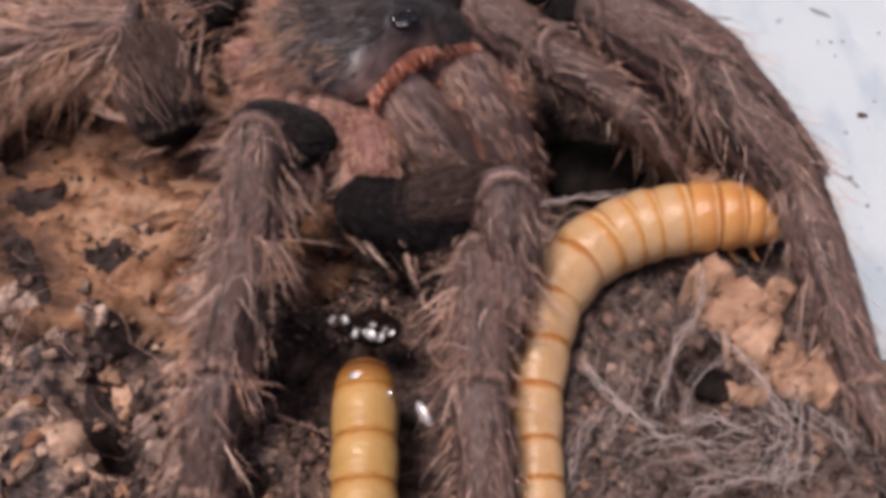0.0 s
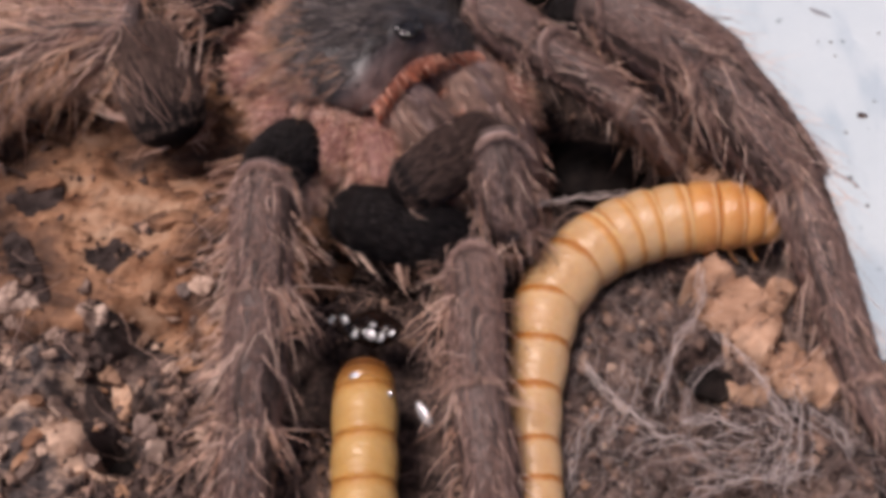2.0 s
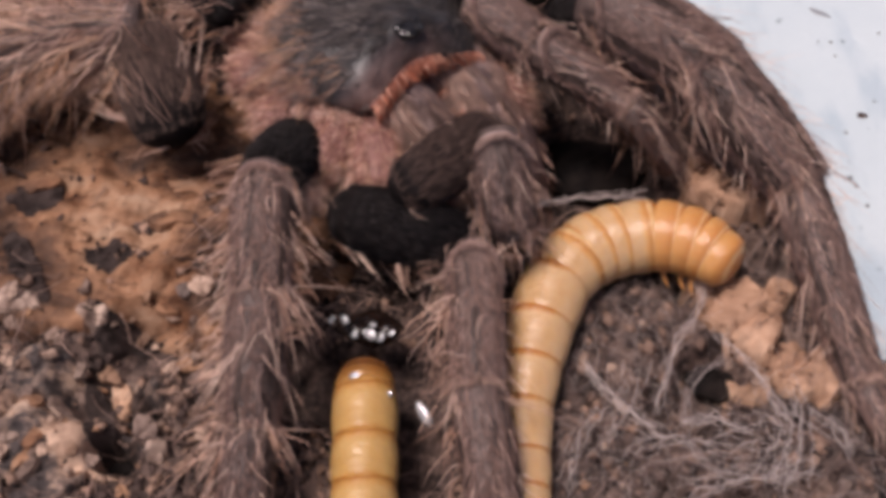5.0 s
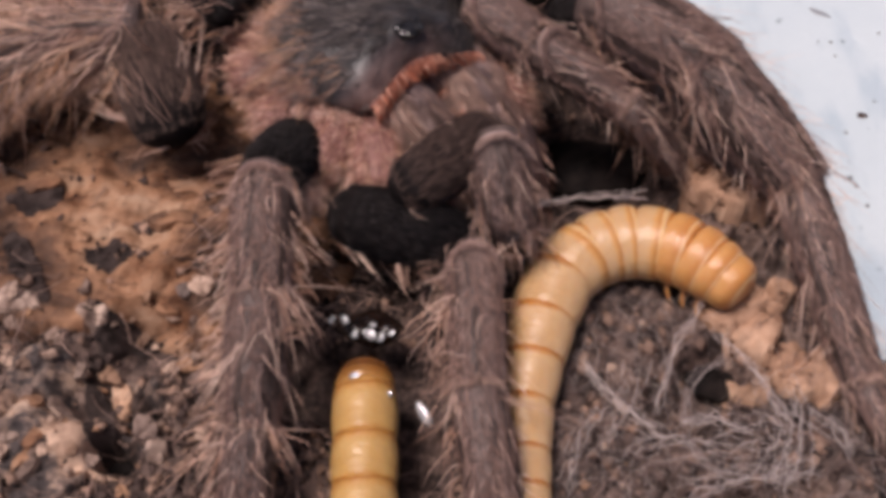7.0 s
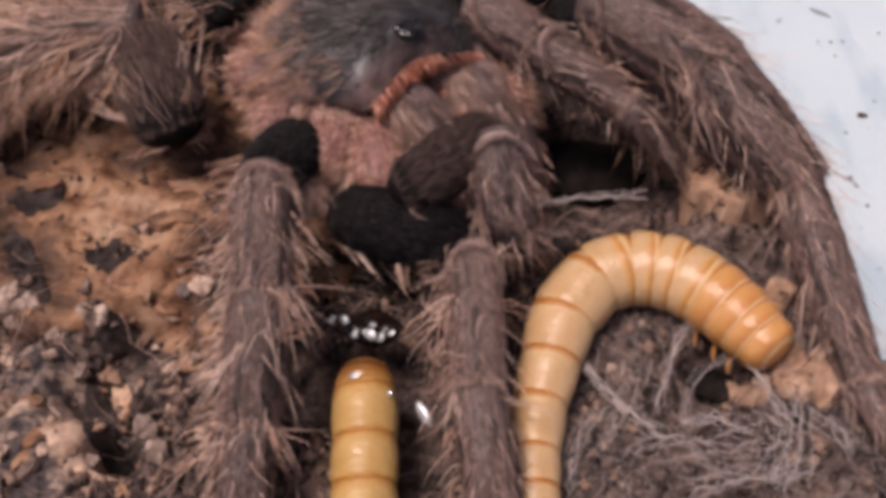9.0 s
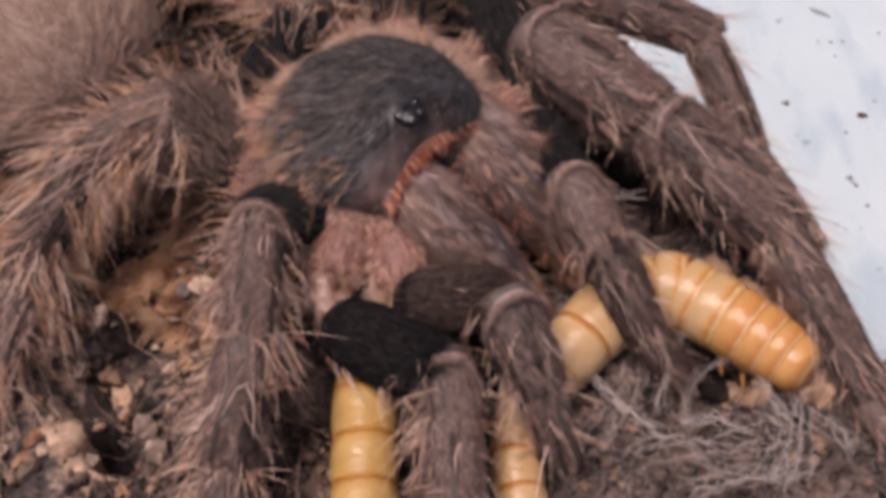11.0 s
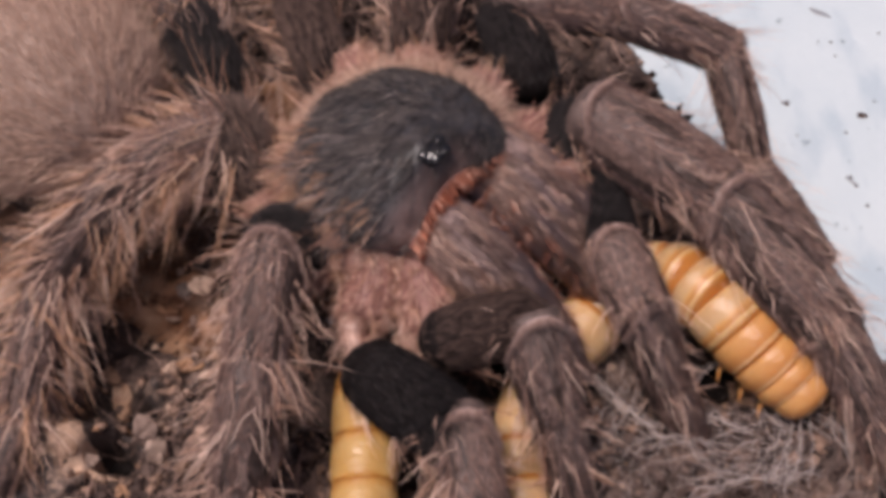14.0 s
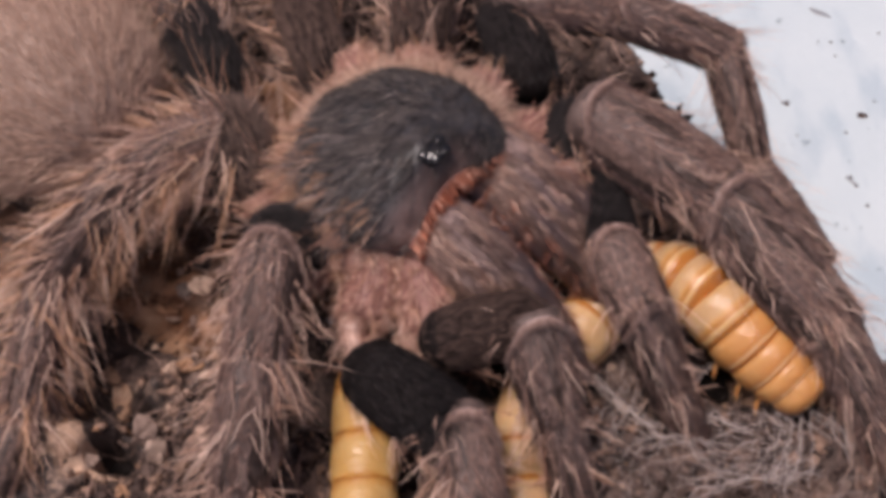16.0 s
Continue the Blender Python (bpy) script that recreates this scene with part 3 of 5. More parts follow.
# ---- litter on the soil: crumbs, chips, fibres, silk ----
CRUMB = hair_material("soil_crumbs", (0.01, 0.0075, 0.0075), (0.068, 0.046, 0.04), (0.31, 0.2, 0.147), 0.8)
FIBRE = hair_material("coir_fibres", (0.04, 0.026, 0.022), (0.15, 0.1, 0.083), (0.42, 0.29, 0.24), 0.7)
SILK = hair_material("grey_silk", (0.14, 0.107, 0.098), (0.31, 0.248, 0.23), (0.62, 0.54, 0.51), 0.5)
WHITESILK = hair_material("white_silk", (0.27, 0.22, 0.21), (0.5, 0.435, 0.415), (0.78, 0.71, 0.69), 0.5)
m, n, l, b = material("pale_wood_chip", 0.75, 0.25)
inf = n.new("ShaderNodeObjectInfo")
tint = ramp(n, l, inf.outputs["Random"], [(0.0, (0.45, 0.25, 0.14)), (0.3, (0.12, 0.09, 0.08)), (0.55, (0.56, 0.39, 0.29)), (0.8, (0.2, 0.14, 0.115)), (1.0, (0.4, 0.27, 0.2))])
worn = ramp(n, l, grain(n, l, 600, 6, (1, 2, 1)), [(0.36, (0.25, 0.2, 0.18)), (0.5, (1, 1, 1))])
l.new(mixed(n, l, "MULTIPLY", tint, worn, 1.0), b.inputs["Base Color"])
bump(n, l, b, grain(n, l, 1500, 6), 0.7, 0.4)
CHIP = m


def lump(size, seed):
    """A rough crumb or chip."""
    g = np.random.default_rng(seed)
    v, f = dome(1, 1, 1, 1, 6, 8)
    v = v * (0.7 + 0.55 * g.random((len(v), 1)))
    return v * np.asarray(size), f


def on_soil(count, x0, x1, y0, y1):
    x, y = RNG.uniform(x0, x1, count), RNG.uniform(y0, y1, count)
    z = top_height(x, y)
    bark = z > soil_height(x, y) + 0.25
    k = (z > -2.2) & (~bark | ((x < -4) & (RNG.random(count) < 0.05)))
    return np.stack([x, y, z], -1)[k]


def crumbs(count):
    at = on_soil(count, -58, 58, -34, 50)
    at = at[(at[:, 0] < 8) | (RNG.random(len(at)) < 0.4)]
    c = len(at)
    v0 = np.array([(1, 0, 0), (-1, 0, 0), (0, 1, 0), (0, -1, 0), (0, 0, 1), (0, 0, -1)], float)
    f0 = np.array([(0, 2, 4), (2, 1, 4), (1, 3, 4), (3, 0, 4), (2, 0, 5), (1, 2, 5), (3, 1, 5), (0, 3, 5)])
    size = 0.2 + 0.65 * RNG.random(c) ** 4
    v = v0[None] * (0.5 + RNG.random((c, 6, 1))) + RNG.normal(size=(c, 6, 3)) * 0.25
    v = v * size[:, None, None] + at[:, None] + np.array((0, 0, 0.15))
    return v.reshape(-1, 3), (f0[None] + 6 * np.arange(c)[:, None, None]).reshape(-1, 3)


def strand(a, way, length, thick, wander, lift, seed_steps=7):
    """A loose fibre that lies over the soil."""
    p = [np.array(a[:2], float)]
    ang = way
    for _ in range(seed_steps):
        ang += RNG.normal() * wander
        p.append(p[-1] + length / seed_steps * np.array((math.cos(ang), math.sin(ang))))
    p = np.array(p)
    z = top_height(p[:, 0], p[:, 1])
    z = np.convolve(np.pad(z, 1, "edge"), (0.25, 0.5, 0.25), "valid") + lift * np.abs(np.sin(np.linspace(0.3, 2.8, len(p)))) * (0.3 + RNG.random()) + 0.1
    return sweep(np.column_stack([p, z]), thick * np.linspace(1, 0.5, len(p)), 4)


thing("soil_crumbs", [(*crumbs(27000), 0)], [CRUMB], "dark and tan crumbs of soil and bark", "soil", kind="stuff")
fib = []
for a in on_soil(5200, -56, 56, -32, 46):
    if RNG.random() < (0.42 - 0.32 * (a[0] > 8)) * (0.35 + 1.6 * noise2(a[0] * 0.35 + 5, a[1] * 0.35)):
        fib.append((*strand(a, RNG.uniform(0, 6.28), RNG.uniform(3, 11), RNG.uniform(0.04, 0.085) * (1 + (a[0] < 8) * 1.4 * (RNG.random() < 0.14) + (a[0] < 8) * 2.2 * (RNG.random() < 0.03)), 0.55, 1.7), 0))
thing("coir_fibres", fib, [FIBRE], "loose brown plant fibres on the soil", "fibres", kind="stuff")

q = np.linspace(0.4, 6.0, 40)
line = np.stack([2.5 * np.cos(q), 2.3 * np.sin(q), 0.5 * np.sin(q * 1.5)], -1)
z = float(top_height(np.array([-26.6]), np.array([-16.9]))[0])
thing("curled_root", [(*sweep(line, 0.14 * np.sin(np.linspace(0.4, 2.8, 40)) ** 0.5, 6), 0)], [FIBRE], "thin grey-brown root curled into a loop on the soil", "root", at=(-26.6, -16.9, z + 0.5))


def chip_mesh(k):
    """A thin, broken shard of bark with a stepped upper side."""
    g = np.random.default_rng(k + 50)
    n = 12
    a = np.sort(np.linspace(0, 2 * np.pi, n, endpoint=False) + g.uniform(-0.2, 0.2, n))
    r = 0.75 + 0.4 * g.random(n)
    rim = np.stack([(1.7 - 0.12 * k) * r * np.cos(a), (0.85 + 0.12 * k) * r * np.sin(a), 0.15 + 0.3 * g.random(n)], -1)
    mid = rim * np.array((0.55, 0.55, 1)) * (0.7 + 0.6 * g.random((n, 1))) + np.array((0, 0, 0.12)) + g.normal(size=(n, 3)) * 0.1
    low = rim * np.array((0.95, 0.95, 0)) - np.array((0, 0, 0.45))
    v = np.concatenate([rim, mid, low, [(0, 0, 0.3 + 0.3 * g.random())]])
    i = np.arange(n)
    q = (i + 1) % n
    f = np.concatenate([np.stack(c, -1) for c in ((i, q, q + n), (i, q + n, i + n), (i + n, q + n, np.full(n, 3 * n)), (i + 2 * n, q + 2 * n, q), (i + 2 * n, q, i))])
    me = mesh("bark_chip", [(v, f, 0)], [CHIP])
    me.polygons.foreach_set("use_smooth", np.zeros(len(f), dtype=bool))
    return me


SHAPES = [chip_mesh(k) for k in range(8)]


def chip(at, size, turn, label="tan weathered chip of bark on dark soil"):
    ob = new("bark_chip", SHAPES[int(RNG.integers(8))])
    z = top_height(np.array([at[0]]), np.array([at[1]]))[0]
    ob.matrix_basis = pose(at[0] * MM, at[1] * MM, (z + 0.3 * size) * MM, RNG.uniform(-26, 26), RNG.uniform(-26, 26), turn) @ Matrix.Scale(size, 4)
    return tagged(ob, label, "bark chip", "chips of bark")


chip((33, -2.6), 1.1, 0, "small tan chip of bark beside the wood")
for _ in range(170):
    u, w = RNG.random(2)
    if u > 0.72 and w > 0.45:
        continue
    chip((-45 + 40 * u, -28 + 26 * w), 0.3 + 0.75 * RNG.random() ** 2, RNG.uniform(0, 360))
for _ in range(25):
    u, w = RNG.random(2)
    chip((8 + 32 * u, -26 + 20 * w), 0.25 + 0.35 * RNG.random() ** 2, RNG.uniform(0, 360))


for q, size in (((49, 26.7), 0.66), ((50.9, 28.9), 0.2), ((46.6, 24.1), 0.22), ((45.9, 38.6), 0.15), ((47.6, 36.3), 0.18), ((40.9, 23.7), 0.15),
                ((40.5, 28.5), 0.3), ((45.9, 17.5), 0.28), ((46.3, 16.3), 0.25), ((47.5, 38.6), 0.22), ((47, 13.5), 0.24), ((53.7, 40.1), 0.2)):
    v, f = lump((size, size * 0.8, size * 0.35), int(RNG.integers(99)))
    thing("dirt_speck", [(v, f, 0)], [SOIL], "dark speck of dirt on white plastic", "dirt", "specks of dirt", at=(q[0], q[1], -6.95))


DUST = skin_material("grey_dust", (0.22, 0.23, 0.24), (0.36, 0.37, 0.38), 700, 0.9, 0.1)
for q, long, wide, turn in (((46.8, 43.8), 1.7, 0.42, -35), ((46, 16.9), 1.1, 0.2, -50), ((40.4, 28.8), 0.6, 0.35, 20)):
    v, f = lump((long, wide, 0.12), int(RNG.integers(99)))
    ob = thing("dust_smear", [(v, f, 0)], [DUST], "faint grey smear of dust on white plastic", "dirt", "smears of dust")
    ob.matrix_basis = pose(q[0] * MM, q[1] * MM, -6.98 * MM, 0, 0, turn)


def silk(label, *points, threads=6, spread=0.3, thick=0.04):
    """A bundle of silk threads along a line over the soil."""
    line, length = spline(points, 14)
    ob = thing("silk_strand", None, None, label, "spider silk", "strands of silk", at=points[0])
    for _ in range(threads):
        off = RNG.normal(size=(14, 3)) * 0.2 + RNG.normal(size=3) * spread * np.sin(np.linspace(0.2, 2.9, 14))[:, None]
        lean = RNG.normal(size=(2, 3)) * spread * np.array((1.6, 1.6, 0.3))
        off = off + np.linspace(lean[0], lean[1], 14)
        off[:, 2] = np.abs(off[:, 2])
        part("thread", [(*sweep(line + off - np.array(points[0]), thick * RNG.uniform(0.35, 1.15) * np.ones(14), 4), 0)], [WHITESILK], ob)


NET = "dusty grey strand of silk over the soil"
silk(NET, (13, -12, 2.8), (15.2, -15.2, 2.4), (17.7, -17.6, 2.4), (19.6, -19.3, 2.5), threads=8, spread=0.25)
silk(NET, (18.6, -12.2, 2.4), (16.2, -16.2, 2.2), (14, -20.6, 2.2), threads=6, spread=0.6, thick=0.03)
silk(NET, (16.8, -20.6, 2.2), (20.9, -19.5, 2.6), (25.2, -20.7, 2.4), (29.3, -20.2, 2.4), threads=7, spread=0.6, thick=0.03)
silk(NET, (28.8, -16.5, 2.8), (29.6, -19.7, 2.6), (28.4, -23.3, 2.2), threads=6, spread=0.5, thick=0.035)
silk(NET, (25, -0.7, 3), (24.2, -6.3, 3), (21.8, -9.8, 2.8), (20.6, -12.9, 2.6), (19.3, -16.7, 2.2), threads=6, spread=0.25)
silk(NET, (26.8, -11.9, 3), (24.3, -12.5, 3), (22.2, -14.5, 3), (21.5, -17.4, 2.6), (21.9, -20.6, 2.4), (23.7, -22.5, 2.4), (26.3, -22.6, 2), threads=4, spread=0.3, thick=0.035)
silk(NET, (25.6, -8.8, 3), (27.4, -11.3, 3.4), (29, -13.6, 3.2), (29.8, -15.9, 3), (31.5, -18.2, 2.6), threads=6, spread=0.3)
silk(NET, (20.9, -24, 2), (26.4, -23.2, 2.5), (32.3, -22.7, 2.6), threads=7, spread=0.5)
silk(NET, (33.3, -17.2, 2.6), (35.2, -18.9, 2.6), (35.9, -20.5, 2))
silk(NET, (21.6, -18, 2), (24.1, -17.8, 2.6), (27.6, -18.9, 2), threads=7)
silk(NET, (14.1, -16.1, 2), (11.9, -20, 2), (10.6, -24.3, 2), threads=6)
silk(NET, (31.6, -15.2, 2.6), (31, -20.3, 2.6), (29.8, -23.8, 2), threads=7, spread=0.5)
silk("taut white thread of silk above a dark hollow", (8.9, 3.7, 6), (14.1, 4.6, 6), (20.2, 5.9, 5), threads=6, spread=0.25)
web = []
for a in on_soil(1400, 9, 46, -30, 4):
    web.append((*strand(a, RNG.uniform(0, 6.28), RNG.uniform(3, 9), RNG.uniform(0.008, 0.02), 0.4, 1.6), 0))
thing("silk_web", web, [SILK], "fine dusty silk web over the soil", "spider silk", kind="stuff")

# wet remains at the mouth of the still larva
WET = skin_material("wet_black_pulp", (0.004, 0.003, 0.003), (0.02, 0.01, 0.007), 500, 0.22, 0.35)
v, f = lump((3.0, 2.0, 1.3), 11)
thing("chewed_prey", [(v, f, 0)], [WET], "wet glossy black chewed prey lump", "prey", at=(-6.5, -9, 3.6))
m, n, l, b = material("clear_drop", 0.04, 0.9)
b.inputs["Transmission Weight"].default_value, b.inputs["IOR"].default_value = 0.6, 1.45
b.inputs["Base Color"].default_value = (0.5, 0.5, 0.5, 1)
DROP = m


# Added lump: its black stands in for the shade of this hollow.
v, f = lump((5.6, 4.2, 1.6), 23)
thing("charred_bark", [(v, f, 0)], [HOLLOW_SHADE], "black lump standing in for deep shade in a hollow", "bark", "pieces of cork bark", at=(16.3, 16.8, -4.6))


# Added lump that puts shade into the pit beside the bark.
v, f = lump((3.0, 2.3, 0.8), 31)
thing("charred_bark", [(v, f, 0)], [HOLLOW_SHADE], "black lump standing in for deep shade in a hollow", "bark", "pieces of cork bark", at=(26.6, -10.2, -3.6))


# Two added lumps, blackening the shaded bottoms of the left holes.
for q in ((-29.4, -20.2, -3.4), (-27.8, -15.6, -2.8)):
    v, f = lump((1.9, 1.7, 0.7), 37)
    thing("charred_bark", [(v, f, 0)], [HOLLOW_SHADE], "black lump standing in for deep shade in a hollow", "bark", "pieces of cork bark", at=q)


def drop(at, long, wide, turn):
    v, f = dome(long, wide, wide * 0.22, wide * 0.4, 12, 16)
    ob = thing("water_drop", [(v, f, 0)], [DROP], "clear shiny wet drop on the prey", "drop", "wet drops")
    ob.matrix_basis = pose(*(Vector(at) * MM), 21, -12, 0) @ pose(0, 0, 0, 0, 0, turn)


drop((-10.2, -8.9, 5.4), 0.45, 0.3, 60)
drop((-9, -9, 5.6), 0.5, 0.35, -60)
drop((-8, -10.7, 5.8), 0.4, 0.3, 90)
drop((-6.6, -10.7, 5.8), 0.7, 0.45, -40)
drop((-5.6, -10.9, 5.6), 0.5, 0.3, 60)
drop((-6.4, -9.6, 5.6), 0.35, 0.25, 0)
drop((-4.7, -10.2, 5.2), 0.35, 0.25, 30)
drop((-7.8, -15.5, 6.6), 0.5, 0.4, 0)
drop((-4.7, -16.9, 6), 0.3, 0.25, 0)
drop((-1.7, -17.8, 4), 1.3, 0.5, -65)

# ---- the tarantula ----
STAGES = [(0.0, "start"), (0.45, "settle"), (0.9, "rest"), (9.3, "rest"), (11.2, "come"), (11.7, "near"), (12.2, "hold"), (12.5, "feed"), (13.1, "stay"), (16.0, "stay")]
spider = thing("tarantula", None, None, "hairy brown tarantula with a slate carapace feeding on superworms", "spider")
BODY = {"start": (-7.2, 20.7, 12.5), "settle": (-7, 19.5, 12.5), "rest": (-6.9, 19.4, 12.5), "come": (-5.9, 5.7, 15), "near": (-4.8, 4.4, 15), "hold": (-4.3, 3, 15), "feed": (-4, 2.4, 15), "stay": (-4, 2.4, 15)}
TURN = {"start": (-5, 0, -50), "settle": (-5, 0, -49), "rest": (-5, 0, -49), "come": (6, 1, -43), "near": (7, 1, -42), "hold": (7.3, 1, -42), "feed": (7.5, 0.9, -42), "stay": (7.5, 0.9, -42)}
MOVERS, JAWS = [], []


def body_pose(key):
    return pose(*(Vector(BODY[key]) * MM), *TURN[key])


def surface_points(v, f, count):
    """Random points on triangles, with their normals."""
    t = v[f]
    nrm = np.cross(t[:, 1] - t[:, 0], t[:, 2] - t[:, 0])
    area = np.linalg.norm(nrm, axis=1)
    k = RNG.choice(len(f), count, p=area / area.sum())
    a, b = RNG.random((2, count, 1))
    flip = a + b > 1
    a, b = np.where(flip, 1 - a, a), np.where(flip, 1 - b, b)
    t = t[k]
    return t[:, 0] + a * (t[:, 1] - t[:, 0]) + b * (t[:, 2] - t[:, 0]), nrm[k] / (area[k][:, None] + 1e-9)


def coat(v, f, count, length, width, lean, way, mess=0.25, bend=(0, 0, -0.2), lift=1.0):
    """Hairs on a surface that lean along way."""
    p, nrm = surface_points(v, f, count)
    d = nrm * lift + np.asarray(way) * lean + RNG.normal(size=(count, 3)) * mess
    ln = length * (0.55 + 0.75 * RNG.random(count))
    return hairs(p - nrm * 0.05, d, ln, width * (0.7 + 0.6 * RNG.random(count)), np.asarray(bend) + RNG.normal(size=(count, 3)) * 0.18)


def tufts(roots, nrm, per, length, width, lift, way, mess, bend, spread=0.4):
    """Locks of hair: a few hairs from about one root that draw together at the tip."""
    c = len(roots)
    d = nrm * lift + np.asarray(way) + RNG.normal(size=(c, 3)) * mess
    d /= np.linalg.norm(d, axis=1)[:, None] + 1e-9
    ln = length * (0.5 + 0.55 * RNG.random(c) + 0.5 * RNG.random(c) ** 4)
    curl = np.asarray(bend) + RNG.normal(size=(c, 3)) * 0.3
    q = lambda a: np.repeat(a, per, axis=0)
    off = RNG.normal(size=(c * per, 3)) * spread
    nn = q(nrm)
    off -= nn * (off * nn).sum(1)[:, None]
    lens = q(ln) * RNG.uniform(0.65, 1.1, c * per)
    ways = q(d) - 0.75 * off / lens[:, None] + RNG.normal(size=(c * per, 3)) * 0.09
    return hairs(q(roots) + off - nn * 0.08, ways, lens, width * RNG.uniform(0.7, 1.35, c * per), q(curl) + RNG.normal(size=(c * per, 3)) * 0.1)


def limb(name, length, r0, r1, dark=False, shag=1.0, label="", inner=1.0, velvet=None):
    """A hairy leg segment along z, centred; y is its upper side."""
    t = 0.5 - 0.5 * np.cos(np.linspace(0, np.pi, 21))
    r = (r0 + (r1 - r0) * t) * (0.9 + 0.12 * np.sin(np.pi * np.clip(0.05 + 0.95 * t, 0, 1)))
    near = np.minimum(t, 1 - t)
    r = r * np.clip(1 - np.clip(1 - near / 0.24, 0, 1) ** 2 if dark else 0.68 + 6 * near, 0.01, 1) ** 0.5
    z = (t - 0.5) * length * 1.1
    v, f = sweep(np.stack([0 * z, 0.3 * np.sin(np.pi * t), z], -1), r, 22)
    area = length * (r0 + r1) * 3.1
    # velvet, combed along the limb, in darker and paler streaks
    count = int(area * 34)
    p, nrm = surface_points(v, f, count)
    way = nrm * (0.16 if dark else 0.34) + np.array((0, 0, 1.6)) + RNG.normal(size=(count, 3)) * (0.1 if dark else 0.16)
    way = np.where((p[:, 2:] < -0.42 * length) & bool(dark), nrm * 0.5 + way * 0.6, way)
    ln = (1.5 if dark else 1.0) * (0.6 + 0.7 * RNG.random(count))
    turn = np.arctan2(nrm[:, 1], nrm[:, 0])
    streak = noise2(turn * 5 + length, p[:, 2] * 0.13 + 7 * r0)
    bare = np.abs(np.abs(p[:, 0] + 0.15 * np.sin(p[:, 2] * 0.7)) - 0.42 * r0) < 0.09 * r0
    band = ((bare & (nrm[:, 1] > 0) & (RNG.random(count) < 0.75)) | ((streak > 0.66) & (RNG.random(count) < 0.6))) & (not dark)
    deep = (streak < 0.34) & ~band & (not dark)
    chunks = [(v, f, 0)]
    for test, slot in ((~band & ~deep, 1), (band, 5), (deep, 4)):
        c = int(test.sum())
        if c:
            chunks.append((*spikes(p[test] - nrm[test] * 0.04, way[test], ln[test], 0.085, RNG.normal(size=(c, 3)) * 0.25), slot))
    # long bristles in locks, thickest along both sides and below
    count = int(area * (0.7 if dark else 1.0 if shag > 1.2 else 1.5 if shag > 0.6 else 0.8) * shag)
    p, nrm = surface_points(v, f, count)
    side = np.abs(nrm[:, 0]) ** 1.8 + 0.6 * np.clip(-nrm[:, 1], 0, 1)
    thick = noise2(p[:, 2] * 0.5 + 30 + r0, np.sign(nrm[:, 0]) * 3 + 9)
    if dark:
        keep = (nrm[:, 1] < 0.05) & (RNG.random(count) < 0.75) if shag <= 1.05 else (RNG.random(count) < 0.1 + 0.5 * (nrm[:, 1] < 0.1))
    else:
        keep = RNG.random(count) < (side ** 1.6 * (0.15 + 1.0 * thick) if shag < 1.2 else 0.3 + 0.6 * side)
    keep &= (nrm[:, 0] < 0) | (RNG.random(count) < inner)
    p, nrm = p[keep], nrm[keep]
    tone = RNG.random(len(p))
    far = 2.6 + 2.5 * shag
    for lo, hi, slot in ((0, 0.45, 2), (0.45, 0.85, 3), (0.85, 1.0, 4 if not dark else 2)):
        test = (tone >= lo) & (tone < hi)
        if test.any():
            chunks.append((*tufts(p[test], nrm[test], 3, far, 0.085 if shag > 0.6 else 0.055, 1.0, (0, 0, 0.55 if shag > 0.65 else 1.0), 0.34 if shag > 0.65 else 0.22, (0, -0.3, 0.8)), slot))
    # single stray bristles, and flat locks over the upper side
    if not dark:
        p, nrm = surface_points(v, f, int(area * 0.3 * min(shag, 1.2)))
        k = (nrm[:, 0] < 0) | (RNG.random(len(p)) < inner)
        p, nrm = p[k], nrm[k]
        chunks.append((*tufts(p, nrm, 1, far * 1.1, 0.1, 0.9, (0, 0, 0.7), 0.4, (0, -0.2, 0.7)), 3))
        p, nrm = surface_points(v, f, int(area * 0.34))
        k = nrm[:, 1] > -0.2
        p, nrm = p[k], nrm[k]
        c = len(p) // 2
        chunks.append((*tufts(p[:c], nrm[:c], 2, 6.2, 0.05, 0.26, (0, 0, 1.3), 0.3, (0, -0.1, 0.1), 0.12), 3))
        chunks.append((*tufts(p[c:], nrm[c:], 3, 5.4, 0.05, 0.24, (0, 0, 1.4), 0.3, (0, -0.1, 0.1), 0.16), 5))
        q = np.linspace(0, 2 * np.pi, 25)
        rr = r[-3]
        if shag != 0.5 and name != "tarsus":
            ring = np.stack([rr * 1.0 * np.cos(q), rr * 1.0 * np.sin(q) + 0.1, 0 * q + 0.5 * length], -1)
            chunks.append((*sweep(ring * np.array((0.97, 0.97, 1)), 0.15 + 0.04 * np.sin(3 * q), 6), 6))
            g = ring[RNG.integers(0, 24, 420)] + RNG.normal(size=(420, 3)) * np.array((0.14, 0.14, 0.25))
            out = g * np.array((1, 1, 0)) / rr
            chunks.append((*spikes(g, out * 0.5 + np.array((0, 0, 0.9)) + RNG.normal(size=(420, 3)) * 0.3, 0.6 + 0.5 * RNG.random(420), 0.08, np.zeros((420, 3))), 3))
        if name == "patella" or (name == "tibia" and shag <= 0.55):
            # the pale, raised lip of the knee
            rr = r[3]
            arc = lambda q: np.stack([rr * 0.95 * np.cos(q), rr * 0.95 * np.sin(q) + 0.12, -0.46 * length + 2.4 * np.abs(np.cos(q)) ** 3], -1)
            q = np.linspace(radians(8), radians(172), 19)
            chunks.append((*sweep(arc(q), 0.42 * np.sin(np.linspace(0.3, np.pi - 0.3, 19)) ** 0.5, 8), 6))
            q = RNG.uniform(radians(5), radians(175), 900)
